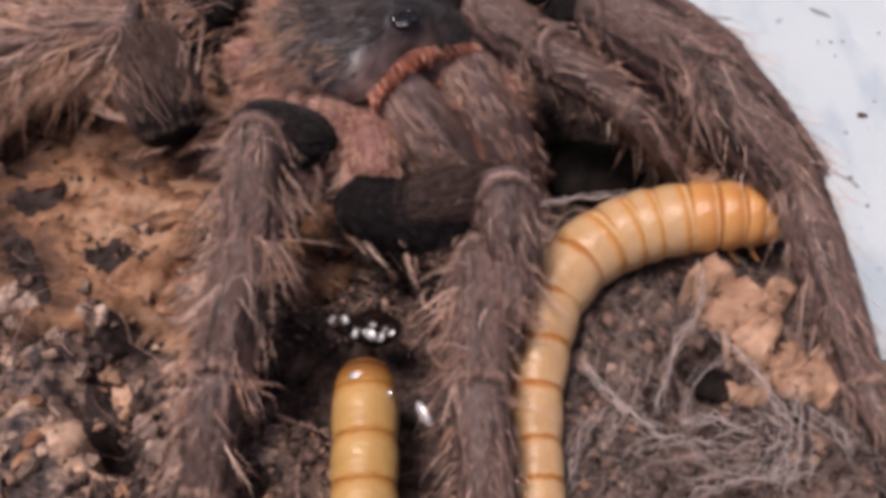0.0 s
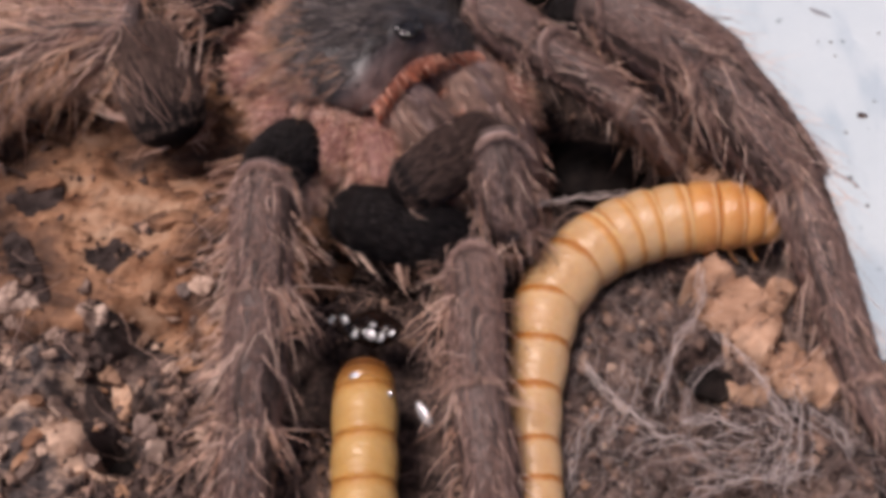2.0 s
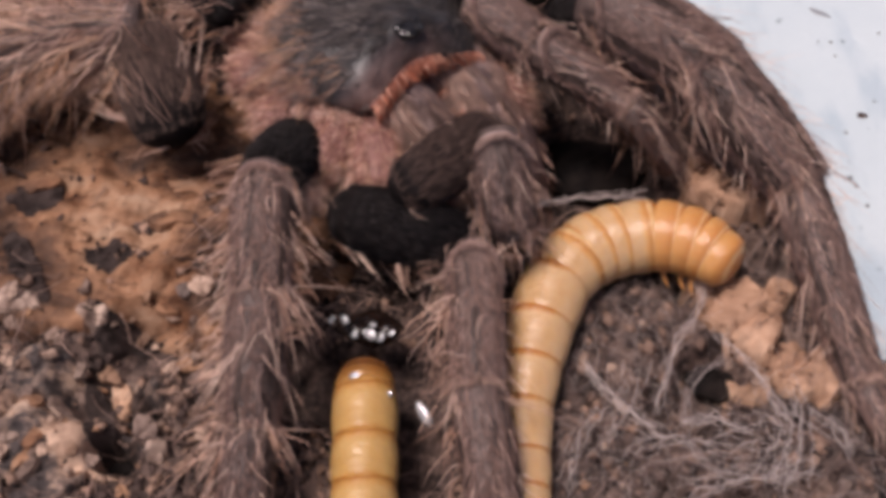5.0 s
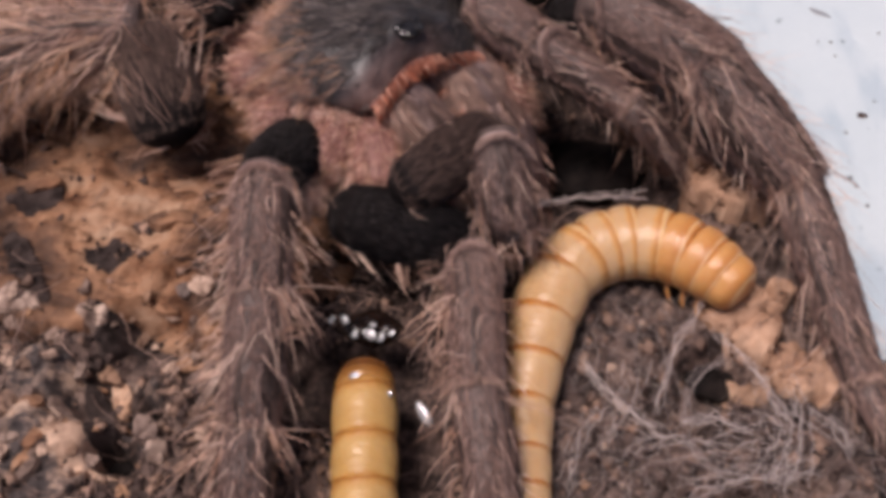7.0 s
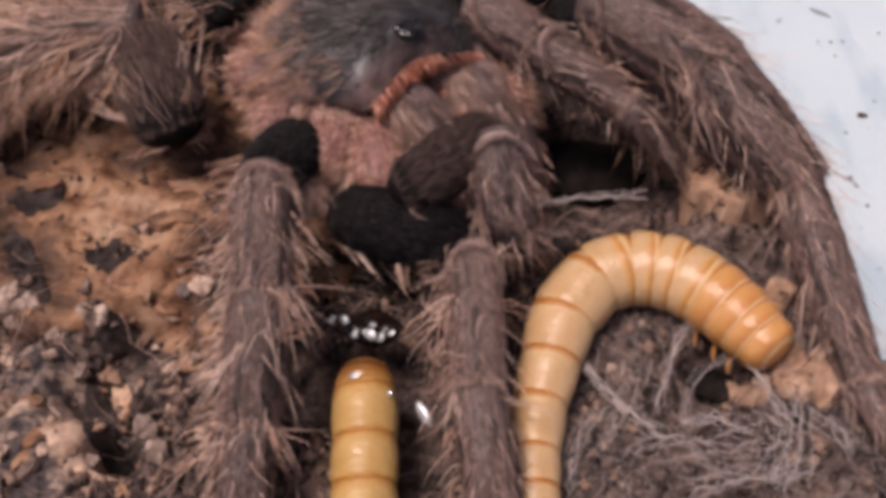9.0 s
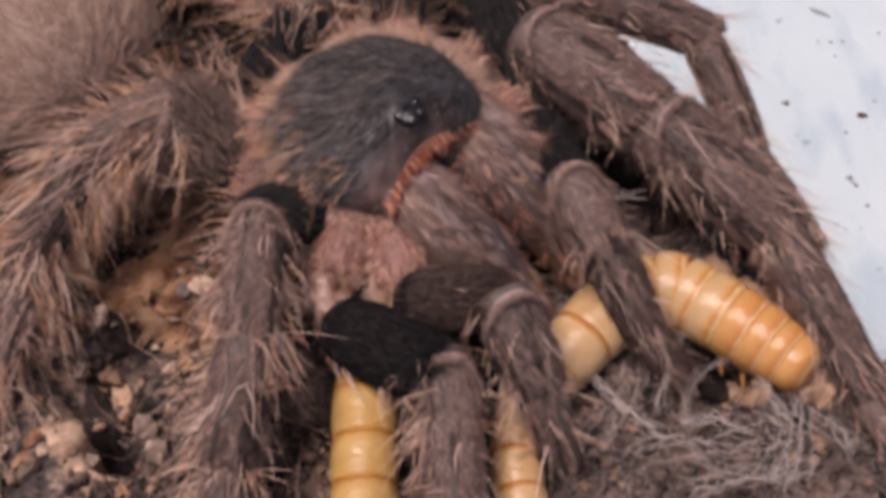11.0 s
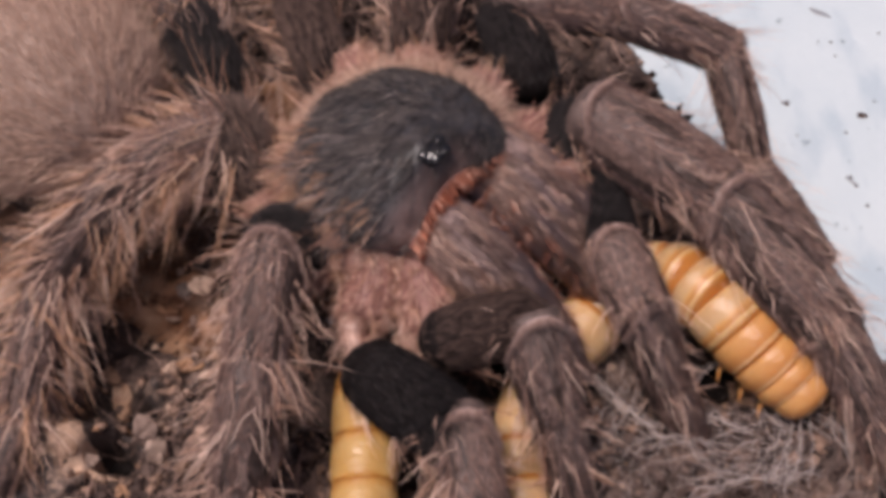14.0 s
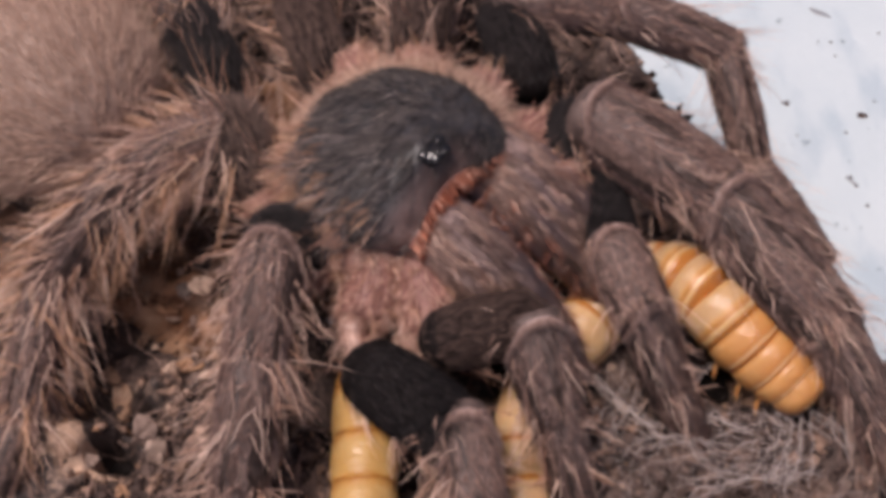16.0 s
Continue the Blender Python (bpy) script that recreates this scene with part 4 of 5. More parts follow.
            g = arc(q) + np.column_stack([np.cos(q), np.sin(q), 0 * q]) * 0.3 + RNG.normal(size=(900, 3)) * 0.16
            chunks.append((*spikes(g, np.column_stack([0.3 * np.cos(q), 0.3 * np.sin(q), 0.9 + 0 * q]) + RNG.normal(size=(900, 3)) * 0.2, 0.5 + 0.5 * RNG.random(900), 0.08, np.zeros((900, 3))), 5))
    return part(name, chunks, [DARKSKIN, BROWNHAIR if dark == 2 else BLACKHAIR, HAIR, PALE] if dark else [SKIN, DUSK if dark is None else velvet or VELVET, TAN if shag > 1.2 else HAIR, PALE, BROWNHAIR, SOFT, LIP], spider, label)


def leg(segments, shag=1.0, inner=1.0, velvet=None, **keys):
    """segments: (name, start radius, end radius, dark). keys: the joints at each key pose; a missing one is carried along."""
    keys.setdefault("start", keys["rest"])
    keys.setdefault("settle", keys["rest"])
    keys.setdefault("come", keys["feed"])
    keys.setdefault("near", [Vector(a) * 0.35 + Vector(b) * 0.65 for a, b in zip(keys["come"], keys["feed"])])
    keys.setdefault("hold", [Vector(a) * 0.35 + Vector(b) * 0.65 for a, b in zip(keys["near"], keys["feed"])])
    keys.setdefault("stay", keys["feed"])
    for k, (name, r0, r1, dark, *own) in enumerate(segments):
        spans = [(Vector(keys[q][k + 1]) - Vector(keys[q][k])).length for q in ("rest", "feed")]
        most = 0.6 if dark else 0.88
        ob = limb(name, max(spans) * most + min(spans) * (1 - most), r0, r1, dark, own[0] if own else shag, "velvety blackish " + name if dark else "dusky brown " + name if dark is None else "", inner, velvet)
        MOVERS.append((ob, {q: (keys[q][k], keys[q][k + 1]) for q in keys}))


leg([("femur", 3.1, 2.9, True), ("patella", 2.75, 2.8, False), ("tibia", 2.7, 2.5, False), ("metatarsus", 2.5, 2.1, False), ("tarsus", 1.9, 1.5, False)], shag=0.95, inner=0.55,
    start=[(-12.4, 8.7, 9), (-17.1, 5.4, 15), (-17.2, -5.6, 13), (-19, -16.5, 10), (-20.3, -25.7, 4), (-20.6, -31.2, 1.5)],
    rest=[(-13.7, 10.3, 8), (-16.2, 0.5, 14), (-15.7, -10.7, 13), (-16.2, -21.6, 9), (-16.6, -29.7, 4), (-16.7, -34.5, 1.5)],
    come=[(-10.2, -0.2, 9), (-16.1, -4.5, 14), (-16.2, -16, 13), (-17.8, -25.9, 8), (-18.1, -33.1, 4), (-18.4, -36.4, 1.5)],
    feed=[(-9.6, -2.8, 9), (-14.8, -6, 14), (-15.6, -18.2, 13), (-16.8, -26.9, 8), (-17.5, -34.5, 4), (-17.6, -39.1, 1.5)])
leg([("femur", 3.3, 3.1, True), ("patella", 2.5, 2.5, False), ("tibia", 2.45, 2.35, False), ("metatarsus", 2.2, 1.9, False)], shag=0.74, inner=0.15,
    start=[(-9.9, 2.5, 8), (3.4, -2.9, 10), (3, -18.2, 9), (4, -27.6, 6), (4.4, -35, 3)],
    settle=[(-11.2, 1.9, 8), (1.5, -4.1, 10), (1.3, -18.2, 9), (2.7, -27.6, 6), (3.6, -35, 3)],
    rest=[(-10.4, 1.5, 8), (2.6, -4.3, 10), (2.9, -18.2, 9), (4.3, -27.6, 6), (4.8, -35, 3)],
    come=[(-8.7, -12.5, 8), (0.7, -19.2, 11), (1.3, -28.8, 9), (1.6, -36.5, 6), (1.8, -42.6, 3)],
    near=[(-7.6, -13.6, 8), (2.1, -20.2, 11), (2.6, -29.7, 9), (2.7, -37.3, 6), (2.9, -43, 3)],
    feed=[(-7.1, -15.3, 8), (1.8, -23.8, 11), (3.2, -32.5, 9), (3.7, -39.1, 6), (4.1, -44.7, 3)])
leg([("femur", 2.9, 2.7, 2), ("tibia", 2.8, 2.6, False), ("tarsus", 2.2, 1.6, False, 0.7)], shag=0.5,
    start=[(-5, -0.2, 9), (5.4, -0.1, 14), (6.1, -5.5, 11), (5.3, -12.5, 8)],
    rest=[(-4.1, 0.2, 12.0), (4.3, 3.8, 16.5), (5.8, -2.7, 12.0), (6.6, -0.9, 4.0)],
    come=[(-3.2, -10.8, 9), (5.5, -13.3, 14), (8.1, -18.7, 10), (10.4, -24.1, 4)],
    feed=[(-1.2, -13.7, 9), (7.4, -14.4, 14), (9.2, -20.2, 10), (11.1, -25.7, 4)])
leg([("femur", 3.9, 3.8, 2, 1.1), ("patella", 2.9, 2.9, False, 1.55), ("tibia", 2.8, 2.4, None, 1.3), ("metatarsus", 2.2, 1.8, False, 1.3), ("tarsus", 1.7, 1.4, False, 0.9)], shag=1.35, velvet=PALER_VELVET,
    rest=[(-26.1, 9.6, 7), (-30.3, 19.2, 15), (-39.6, 18.3, 14), (-47.3, 16.9, 9), (-51.9, 7.7, 4), (-52.6, 2.8, 2)],
    come=[(-19.9, 5.3, 8), (-23.4, 7.8, 15), (-32.5, 2.7, 13), (-37, -5.3, 8), (-39.1, -16, 4), (-40.6, -23.8, 2)],
    feed=[(-18.1, 3.9, 8), (-20, 5.7, 15), (-28.7, 1.2, 14), (-36, -6.8, 8), (-37.3, -18.8, 4), (-39.1, -25.9, 2)])
leg([("femur", 3.3, 3.1, True, 1.1), ("patella", 2.8, 2.7, False), ("tibia", 2.7, 2.5, False)], shag=1.5,
    rest=[(-20.5, 23.5, 12), (-28, 29.7, 17), (-39.3, 34.1, 14), (-54.1, 37.8, 6)],
    come=[(-18.4, 12, 9), (-11.9, 17.6, 17), (-21, 31.5, 14), (-34.5, 39.7, 6)],
    near=[(-17.6, 12, 9), (-11.6, 17.2, 17), (-20.7, 31, 14), (-34.5, 39.7, 6)],
    hold=[(-17.1, 11.6, 9), (-11.5, 16.1, 17), (-20.3, 30.6, 14), (-34.5, 39.7, 6)],
    feed=[(-18.4, 12, 9), (-16.6, 18.4, 17), (-25.9, 32.4, 14), (-40.9, 39.7, 6)],
    stay=[(-20.7, 12.3, 9), (-25.8, 19.5, 17), (-37.3, 29.7, 14), (-52.4, 35.9, 6)])
leg([("femur", 2.9, 2.8, 2, 1.0), ("patella", 2.7, 2.6, False)], shag=1.3,
    rest=[(-13.9, 34.5, 9), (-20.4, 39.3, 15), (-26.1, 51.5, 14)],
    come=[(-10.6, 18.4, 9), (-13, 27.8, 15), (-17.6, 41.5, 14)],
    feed=[(-11.1, 15.7, 9), (-14.7, 23.2, 15), (-19, 35.9, 14)])
leg([("femur", 3.0, 2.9, 2), ("patella", 2.8, 2.7, False)], shag=1.3,
    rest=[(-5.2, 36.1, 10), (-5.2, 43.4, 17), (-6.2, 57.2, 16)],
    come=[(-4.9, 21.5, 10), (-3.7, 28, 17), (-5.2, 43.8, 16)],
    feed=[(-2.5, 18.3, 10), (-1.9, 25.5, 17), (-3.3, 40.9, 16)])
leg([("femur", 2.7, 2.6, True), ("patella", 2.6, 2.7, False, 0.52), ("tibia", 2.45, 1.9, False, 0.42), ("tarsus", 2.0, 1.5, False, 0.5)], shag=0.5,
    rest=[(-0.9, 39.3, 8), (3.1, 23.8, 13), (9.3, 18.5, 13), (17.9, 12.1, 11), (22.9, 9.8, 5)],
    come=[(9.4, 11.2, 9), (12.7, -2.2, 13), (14.6, -7.1, 12.5), (18.6, -12.2, 5), (21.1, -14.1, 1.5)],
    feed=[(13.5, 8.6, 9), (15.1, -5.9, 12), (16.8, -11.3, 12), (20, -15.9, 5), (22.3, -18.4, 1)])
leg([("femur", 3.2, 3.1, True), ("patella", 3.9, 4.0, False), ("tibia", 3.8, 3.2, False), ("metatarsus", 2.6, 2.1, False), ("tarsus", 1.8, 1.4, False)], shag=0.48, velvet=PALER_VELVET,
    rest=[(13.5, 25.7, 9), (16.4, 22, 15), (25.1, 15.1, 14), (33.2, 4.2, 10), (38.1, -14.3, 3), (40.1, -19.4, 2)],
    come=[(9.7, 9.4, 9), (8, 16.5, 15), (18.8, 7.3, 14), (31.1, -4.1, 10), (38.6, -15.4, 3), (40.9, -20.5, 2)],
    near=[(11.2, 5.2, 9), (12.8, 9.9, 15), (23.7, 1.5, 14), (32.9, -10.4, 10), (38.9, -18.8, 3), (41.1, -23.8, 2)],
    feed=[(11.6, 3.8, 9), (13.2, 7.8, 15), (24.2, -1.1, 14), (33.6, -12.5, 10), (38.8, -20.5, 3), (40.9, -24.8, 2)])
leg([("femur", 3.0, 3.0, True), ("patella", 2.8, 2.8, False), ("tibia", 2.6, 2.4, False), ("metatarsus", 2.2, 1.9, False), ("tarsus", 1.8, 1.4, False)], shag=0.48, velvet=PALER_VELVET,
    rest=[(9.5, 30.9, 9), (13, 34.1, 14), (18.1, 25.6, 10), (24.2, 15.7, 6), (31.8, 10, 2), (35.4, 5.3, 0.5)],
    come=[(8.3, 16, 10), (4.3, 24.4, 15), (15.8, 23.9, 14), (26.7, 21.1, 12), (31, 10.5, 6), (36.8, 2.2, 2)],
    feed=[(9.8, 12.9, 10), (5.4, 22.8, 15), (17.2, 21.2, 15), (27.8, 17.7, 13), (30.5, 8.2, 7), (37.3, 0.1, 2)])

# body
def carapace_shape(v):
    x, y, z = v[..., 0], v[..., 1], v[..., 2]
    ang, rad = np.arctan2(y, x), np.hypot(x, y)
    square = 1 + np.where(y > 0, 0.09, 0.04) * np.sin(2 * ang) ** 2 * (x > 0)
    x, y = x * square, y * square
    x = x - np.where(x > 0, 2.7 * (x / 8.6) ** 2 * np.exp(-(y / 4.6) ** 2), 0)
    groove = 0.22 * np.cos(ang * 8) * np.clip(rad / 9, 0, 1) * (z > 0)
    fovea = 0.7 * np.exp(-((x + 2.5) ** 2 + (y * 0.7) ** 2) / 2.5)
    brow = 1.4 * np.exp(-((x - 4.0) ** 2 / 12 + y ** 2 / 20))
    return np.stack([x, y, z + np.where(z > 0, groove + brow - fovea, 0)], -1)


v, f = dome(9.1, 9.4, 4.2, 2.5, shape=carapace_shape)
v = v.reshape(-1, 3)
p, nrm = surface_points(v, f, 11000)
k = p[:, 2] > 0.3
p, nrm = p[k], nrm[k]
out = p * np.array((1, 1, 0)) / (np.linalg.norm(p[:, :2], axis=1)[:, None] + 0.1)
c = len(p)
reach = np.hypot(p[:, 0], p[:, 1])
thin = RNG.random(c) < np.where((p[:, 0] > 4.2) & (p[:, 1] < 3), 0.15, 1.0)
p, nrm, out, reach = p[thin], nrm[thin], out[thin], reach[thin]
c = len(p)
chunks = [(v, f, 0), (*hairs(p, nrm * 0.16 + out * 0.5 + np.array((-0.15, -0.75, 0)) + RNG.normal(size=(c, 3)) * 0.16, 0.8 + 0.8 * RNG.random(c), 0.06, RNG.normal(size=(c, 3)) * 0.15), 1)]
# grey locks on the crown; tan locks that hide the flank
fate = RNG.random(c)
k = (fate < 0.12) & (reach < 8.5) & ((p[:, 0] < 3) | (p[:, 1] < -2))
chunks.append((*tufts(p[k], nrm[k], 4, 2.4, 0.05, 0.25, (-0.25, -1.0, 0), 0.25, (0, -0.3, -0.1), 0.3), 7))
k = (RNG.random(c) < np.clip((reach - 6.2) / 12, 0, 0.09)) & (p[:, 1] < -3.4) & (p[:, 0] < 4.5) & (p[:, 0] > -7.5)
for test, slot in ((k & (fate < 0.45), 7), (k & (fate >= 0.45) & (fate < 0.75), 4), (k & (fate >= 0.75), 2)):
    chunks.append((*tufts(p[test], nrm[test], 4, 3.6, 0.06, 0.45, (-0.1, -1.0, 0.1), 0.35, (0.1, -0.2, -0.5), 0.25), slot))
c = 9000
ang = RNG.random(c) * 2 * np.pi
front = np.abs((ang + np.pi) % (2 * np.pi) - np.pi) < 0.86
square = 1 + 0.09 * np.sin(2 * ang) ** 2 * (np.cos(ang) > 0)
rad = (8.6 + 0.4 * RNG.random(c) + 1.1 * RNG.random(c)) * square
p = np.stack([rad * np.cos(ang), rad * np.sin(ang) * 1.03, 0.8 - 0.45 * (rad / square - 8.7)], -1)
out = np.stack([np.cos(ang), np.sin(ang), 0.22 + 0 * ang], -1)
rear = (ang > 1.0) & (ang <= 3.7) & (RNG.random(c) < np.clip((ang - 0.9) / 0.7, 0.1, 1))
c = int(rear.sum())
way = out[rear] + RNG.normal(size=(c, 3)) * 0.14 + (noise2(ang[rear] * 7, ang[rear] * 0 + 2)[:, None] - 0.5) * np.array((0.2, -0.2, 0.15))
chunks.append((*hairs(p[rear], way, 2.1 * (0.35 + 0.75 * RNG.random(c)), 0.05, RNG.normal(size=(c, 3)) * 0.15 + np.array((0, 0, -0.4))), 8))
flank = (ang > 3.5) & (ang < 4.95) & (RNG.random(len(ang)) < 0.1)
tone = RNG.random(len(ang))
for test, slot in ((flank & (tone < 0.4), 2), (flank & (tone >= 0.4) & (tone < 0.65), 6), (flank & (tone >= 0.65) & (tone < 0.8), 9), (flank & (tone >= 0.8), 7)):
    chunks.append((*tufts(p[test], out[test], 5, 3.6, 0.07, 1.0, (0, -0.3, 0.1), 0.35, (0, 0, -0.6)), slot))
ang = np.pi + RNG.uniform(-1.3, 0.9, 90)
p = np.stack([9.2 * np.cos(ang), 9.4 * np.sin(ang), RNG.random(90) - 0.3], -1)
out = np.stack([np.cos(ang) - 0.3, np.sin(ang), 0.35 + 0 * ang], -1)
chunks.append((*tufts(p, out, 3, 5.0, 0.055, 1.0, (0, 0, 0.1), 0.25, (0, 0, -0.3)), 4))
# the front rim: a thin red roll with a comb of stiff orange-red setae
t = np.linspace(-0.86, 1, 21)
rim = lambda q: np.stack([6.1 + 2.2 * q ** 2 - 0.8 * q ** 6, 7.5 * q, 1.75 - 1.7 * q ** 2], -1)
chunks.append((*sweep(rim(t), 0.3 * np.sqrt(1.05 - t ** 4), 10), 5))
for tier, count, slot in ((0.0, 170, 3), (0.4, 130, 10), (0.75, 110, 3)):
    q = RNG.uniform(-0.85, 0.97, count)
    q = np.round(q * 26) / 26 + RNG.normal(size=count) * 0.006
    p = rim(q) + np.column_stack([np.full(count, 0.15 + 0.3 * tier), np.zeros(count), 0.2 - 0.7 * tier + 0 * q])
    way = np.column_stack([np.full(count, 0.9), 0.25 * q, np.full(count, -0.25 - 0.5 * tier)]) + RNG.normal(size=(count, 3)) * 0.1
    chunks.append((*hairs(p, way, 1.1 + 0.8 * RNG.random(count), 0.15, RNG.normal(size=(count, 3)) * 0.1 + np.array((0, 0, -0.5))), slot))
part("carapace", chunks, [CARAPACE, SLATE, TAN, RUST, HAIR, REDSKIN, PINK, SLATELOCK, DOWN, BROWNHAIR, COMB], spider, "dark slate carapace with tan fringe and rusty front rim")
eye_v, eye_f = dome(1.15, 1.4, 0.55, 0.7, 12, 18)
mound = part("eye_mound", [(eye_v + np.array((4.5, 0.4, 4.7)), eye_f, 0)], [GLOSS], spider, "glossy black eye mound")
for ex, ey in ((0.75, 0.7), (0.75, -0.7), (-0.35, 1.1), (-0.35, -1.1)):
    ev, ef = dome(0.5, 0.5, 0.24, 0.3, 10, 14)
    eye = part("eye", [(ev, ef, 0)], [GLOSS], mound)
    eye.matrix_basis = pose((4.5 + ex) * MM, (0.4 + ey) * MM, 5.15 * MM, 22 if ey < 0 else -15, 6, 0)
for s in (1, -1):
    t = np.linspace(0, 1, 22)
    r = 3.85 * np.clip(np.sin(np.pi * (0.27 + 0.62 * t)), 0, 1) ** 0.55
    line = np.stack([3.2 + 18.6 * t, s * 4.45 + 1.8 + 0 * t, -3.0 + 1.9 * np.sin(np.pi * 0.9 * t) - 8.6 * t ** 1.45], -1)
    v, f = sweep(line, r, 24)
    p, nrm = surface_points(v, f, 14000)
    along = np.gradient(line, axis=0)
    along /= np.linalg.norm(along, axis=1)[:, None]
    at = np.clip((p[:, 0] - 3.2) / 18.6 * 21, 0, 21).astype(int)
    way = along[at]
    way = way - nrm * (way * nrm).sum(1)[:, None]
    streak = 0.65 * noise2(np.arctan2(nrm[:, 1], nrm[:, 2]) * 6.5 + 20, p[:, 0] * 0.09 + 3) + 0.35 * noise2(np.arctan2(nrm[:, 1], nrm[:, 2]) * 15 + 5, p[:, 0] * 0.15 + 9)
    ch = [(v, f, 0)]
    for test, slot in ((streak > 0.56, 3), (streak < 0.3, 4), ((streak >= 0.3) & (streak <= 0.56), 1)):
        c = int(test.sum())
        ch.append((*spikes(p[test] - nrm[test] * 0.03, nrm[test] * 0.13 + way[test] * 1.2 + RNG.normal(size=(c, 3)) * 0.07, 1.5 + 1.3 * RNG.random(c), 0.095, RNG.normal(size=(c, 3)) * 0.1), slot))
    k = RNG.random(len(p)) < 0.004 + 0.035 * np.clip(nrm[:, 1], 0, 1) ** 2 * (1.0 if s > 0 else 0.45)
    ch.append((*tufts(p[k], nrm[k], 4, 3.4, 0.075, 0.3, way[k] * 1.1, 0.18, (0, 0, -0.2), 0.3), 2))
    k = (RNG.random(len(p)) < 0.03) & (nrm[:, 1] * s < -0.75)
    ch.append((*tufts(p[k], nrm[k], 3, 2.0, 0.09, 0.5, way[k] * 0.9, 0.3, (0, 0, 0), 0.3), 5))
    jaw = part("chelicera", ch, [TANSKIN, GLOSSPALE, PINK, PALE, SOFT, RUST], spider, "grey-brown velvety chelicera")
    q = np.linspace(0, 1, 10)
    fv, ff = sweep(np.stack([18.6 - 4 * q ** 2, s * 3.5 + 1.8 + 0 * q, -9.6 - 3.2 * q], -1), 1.1 * (1 - 0.85 * q), 10)
    part("fang", [(fv, ff, 0)], [GLOSS], jaw, "glossy black fang")
    JAWS.append((jaw, Vector((3.2, s * 4.45 + 1.8, -3)) * MM, -s))
v, f = dome(13, 11, 10, 9)
v = v + np.array((-33, -16, 2))
part("abdomen", [(v, f, 0), (*coat(v, f, 15000, 2.0, 0.06, 1.2, (-1, 0, 0.2), 0.25), 1), (*coat(v, f, 6500, 4.2, 0.05, 1.1, (-1, 0, 0.3), 0.28), 2)], [TANSKIN, DOWN, DOWN], spider, "fuzzy tan-brown abdomen")
v, f = dome(7.5, 6.5, 1.5, 3)
part("sternum", [(v + np.array((0, 0, -4)), f, 0)], [DARKSKIN], spider, "dark underside plate")
for s in (1, -1):
    for k, cx in enumerate((9.0, 5.5, 1.0, -4.0, -8.0)):
        t = np.linspace(0, 1, 8)
        way = np.array((math.cos(radians(35 + 32 * k)), s * math.sin(radians(35 + 32 * k)), -0.1))
        v, f = sweep(np.array((cx * 0.55, s * 4.2, -3.5)) + t[:, None] * way * 9.5, 2.5 * (0.85 + 0.2 * np.sin(np.pi * t)), 14)
        p, nrm = surface_points(v, f, 90)
        ch = [(v, f, 0), (*coat(v, f, 1500, 1.2, 0.08, 1.2, way, 0.25), 1), (*tufts(p[:60], nrm[:60], 5, 2.4, 0.07, 0.6, way, 0.35, (0, 0, -0.3)), 1), (*tufts(p[60:], nrm[60:], 5, 2.6, 0.07, 0.6, way, 0.35, (0, 0, -0.3)), 2)]
        part("coxa", ch, [PINKSKIN, PINK, TAN], spider, "pinkish hairy leg base")


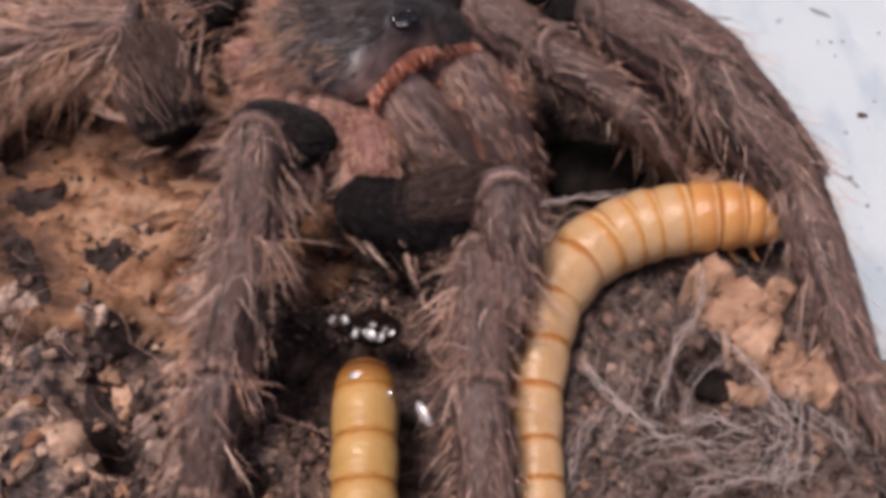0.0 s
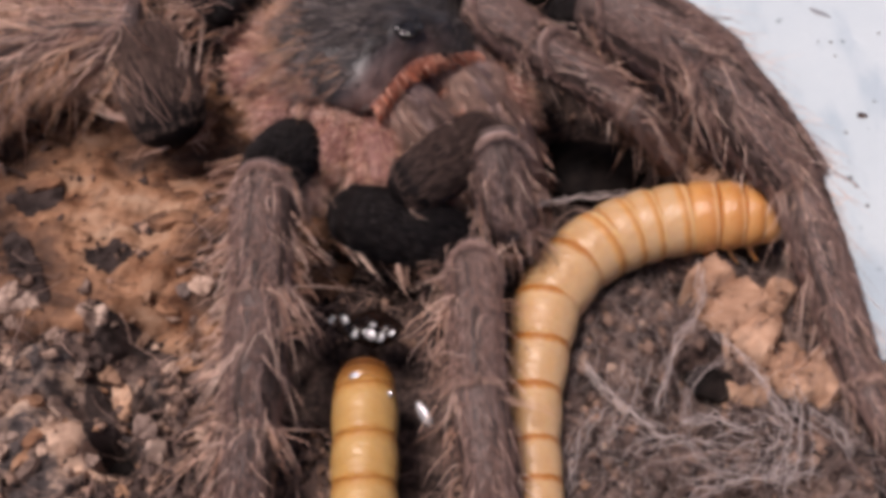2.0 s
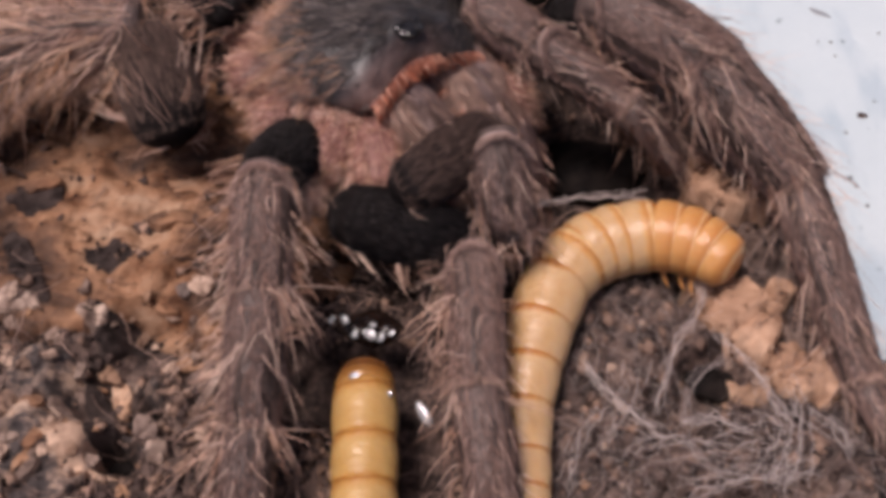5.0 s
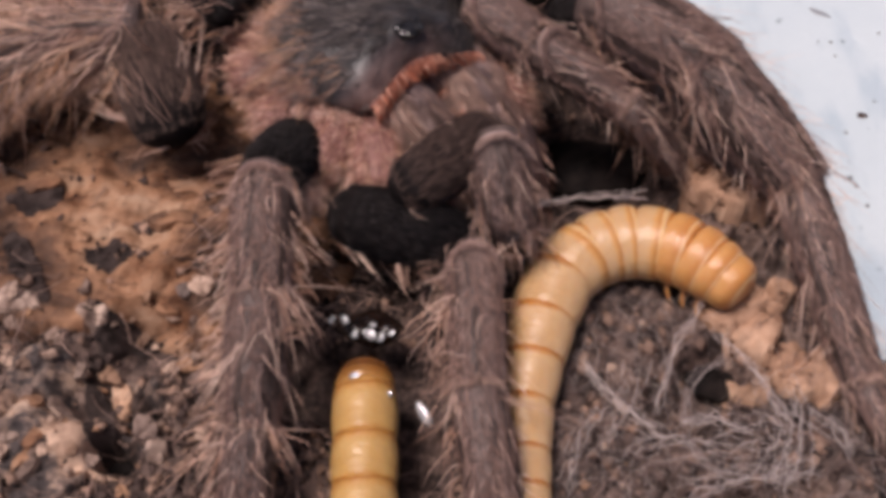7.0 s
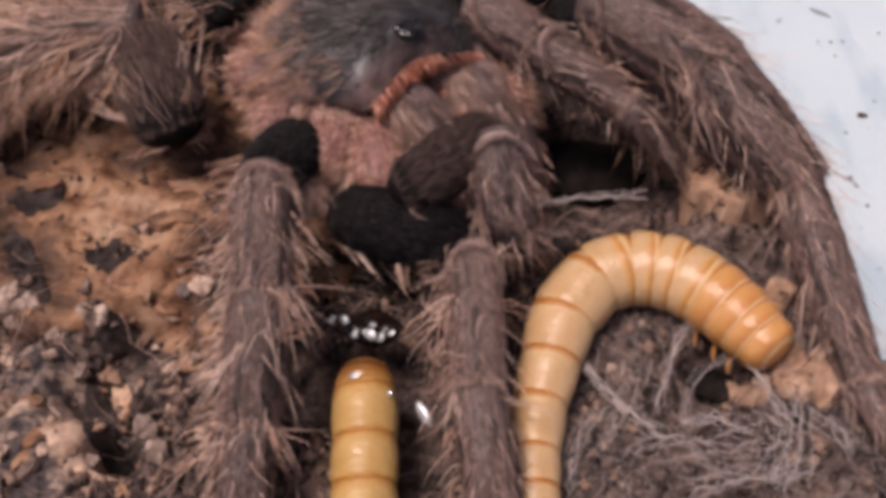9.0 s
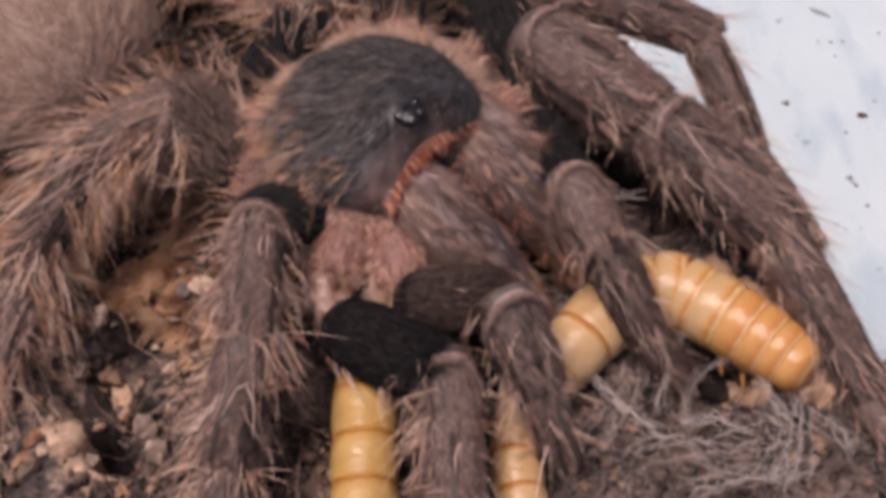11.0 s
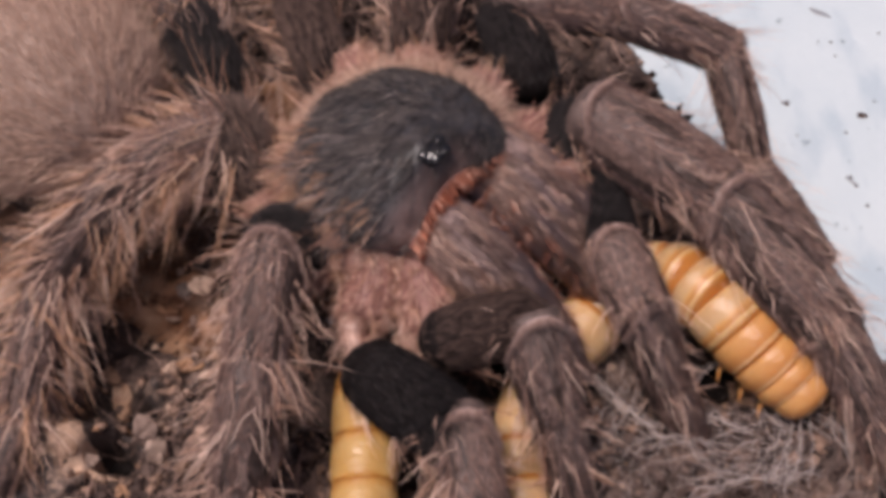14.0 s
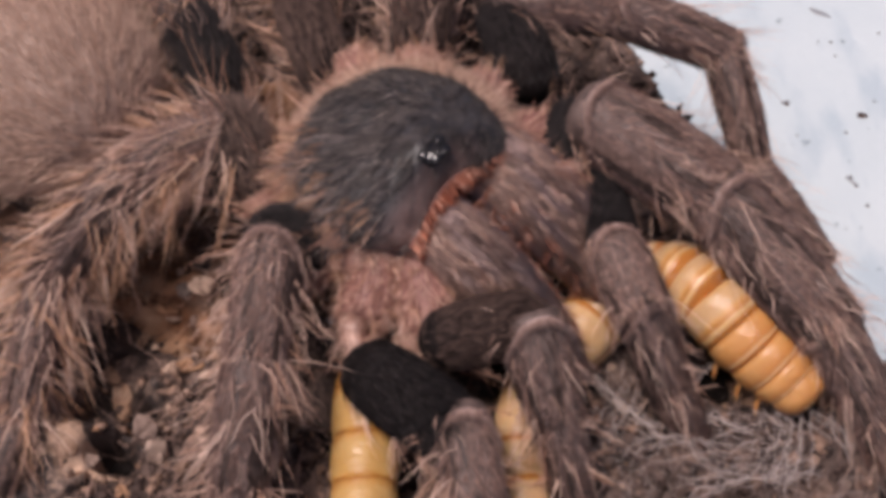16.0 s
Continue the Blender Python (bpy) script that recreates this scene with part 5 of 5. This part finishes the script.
def fold(name, a, b, r, flat, label, hair=14):
    """A soft lobe of bare skin beside the mouth, from a to b, with creases across it and thin locks."""
    a, b = [body_pose("feed").inverted() @ (Vector(q) * MM) / MM for q in (a, b)]
    t = 0.5 - 0.5 * np.cos(np.linspace(0, np.pi, 26))
    line = np.array(a)[None] * (1 - t[:, None]) + np.array(b)[None] * t[:, None]
    way = np.array((b - a).normalized())
    rr = r * np.clip(np.sin(np.pi * (0.06 + 0.88 * t)), 0, 1) ** 0.45 * (1 + 0.07 * np.sin(t * 23 + r * 7))
    v, f = sweep(line, rr, 22, flat)
    v = v + 0.5 * r * (noise2(v[:, :1] * 0.9 + 11, v[:, 1:2] * 0.9 + v[:, 2:] * 0.8) - 0.5) * np.array((0.5, 0.5, 1))
    p, nrm = surface_points(v, f, hair * 6)
    part(name, [(v, f, 0), (*coat(v, f, 40, 0.9, 0.05, 1.4, way, 0.3), 1), (*tufts(p, nrm, 4, 2.6, 0.06, 0.4, way * 1.0, 0.45, (0, 0, -0.3), 0.3), 2)], [FLESH, PINK, PALE], spider, label)


fold("palp_base", (-10.6, -6.0, 11.4), (-3.9, -6.2, 12.0), 1.5, 0.8, "pinkish fold of skin at the palp's base", 16)
fold("trochanter", (9.0, 6.4, 11.6), (12.4, 1.4, 10.4), 1.8, 0.8, "pinkish tan leg base with short down", 30)
fold("maxilla", (-7.9, -9.4, 8.8), (-7.3, -14.4, 6.8), 1.7, 0.85, "pinkish mouth lobe with creases and thin hair", 16)
fold("maxilla", (-2.9, -9.8, 8.8), (-2.0, -14.4, 7.0), 1.5, 0.85, "pinkish mouth lobe with creases and thin hair", 16)
a, b = [body_pose("feed").inverted() @ (Vector(q) * MM) / MM for q in ((-9, -7.8, 8.6), (-0.5, -8.0, 9.2))]
t = np.linspace(0, 1, 12)
v, f = sweep(np.array(a)[None] * (1 - t[:, None]) + np.array(b)[None] * t[:, None], 1.9 * np.sin(np.pi * (0.12 + 0.76 * t)) ** 0.4, 16)
part("labium", [(v, f, 0), (*coat(v, f, 300, 1.3, 0.08, 1.0, (0.5, 0, -0.6), 0.4), 1)], [GORE, RUST], spider, "dark red skin between the mouth lobes")


# ---- what moves, and when ----
def motions():
    times = sorted(LONG)
    for k, ring in enumerate(WORM_RINGS):
        walk(ring, [(t, lay(LONG[t], CUTS_LONG)[0][k]) for t in times])
    walk(spider, [(t, body_pose(key)) for t, key in STAGES])
    for ob, ends in MOVERS:
        rows = []
        for t, key in STAGES:
            rows.append((t, body_pose(key).inverted() @ aim(*ends[key])))
        walk(ob, rows)
    for jaw, hinge, inward in JAWS:
        rows = []
        for t, key in STAGES:
            tuck = pose(0, 0, 0, 0, 10, 5 * inward) if key in ("start", "settle", "rest") else pose(0, 0, 0)
            rows.append((t, Matrix.Translation(hinge) @ tuck @ Matrix.Translation(-hinge)))
        walk(jaw, rows)


motions()
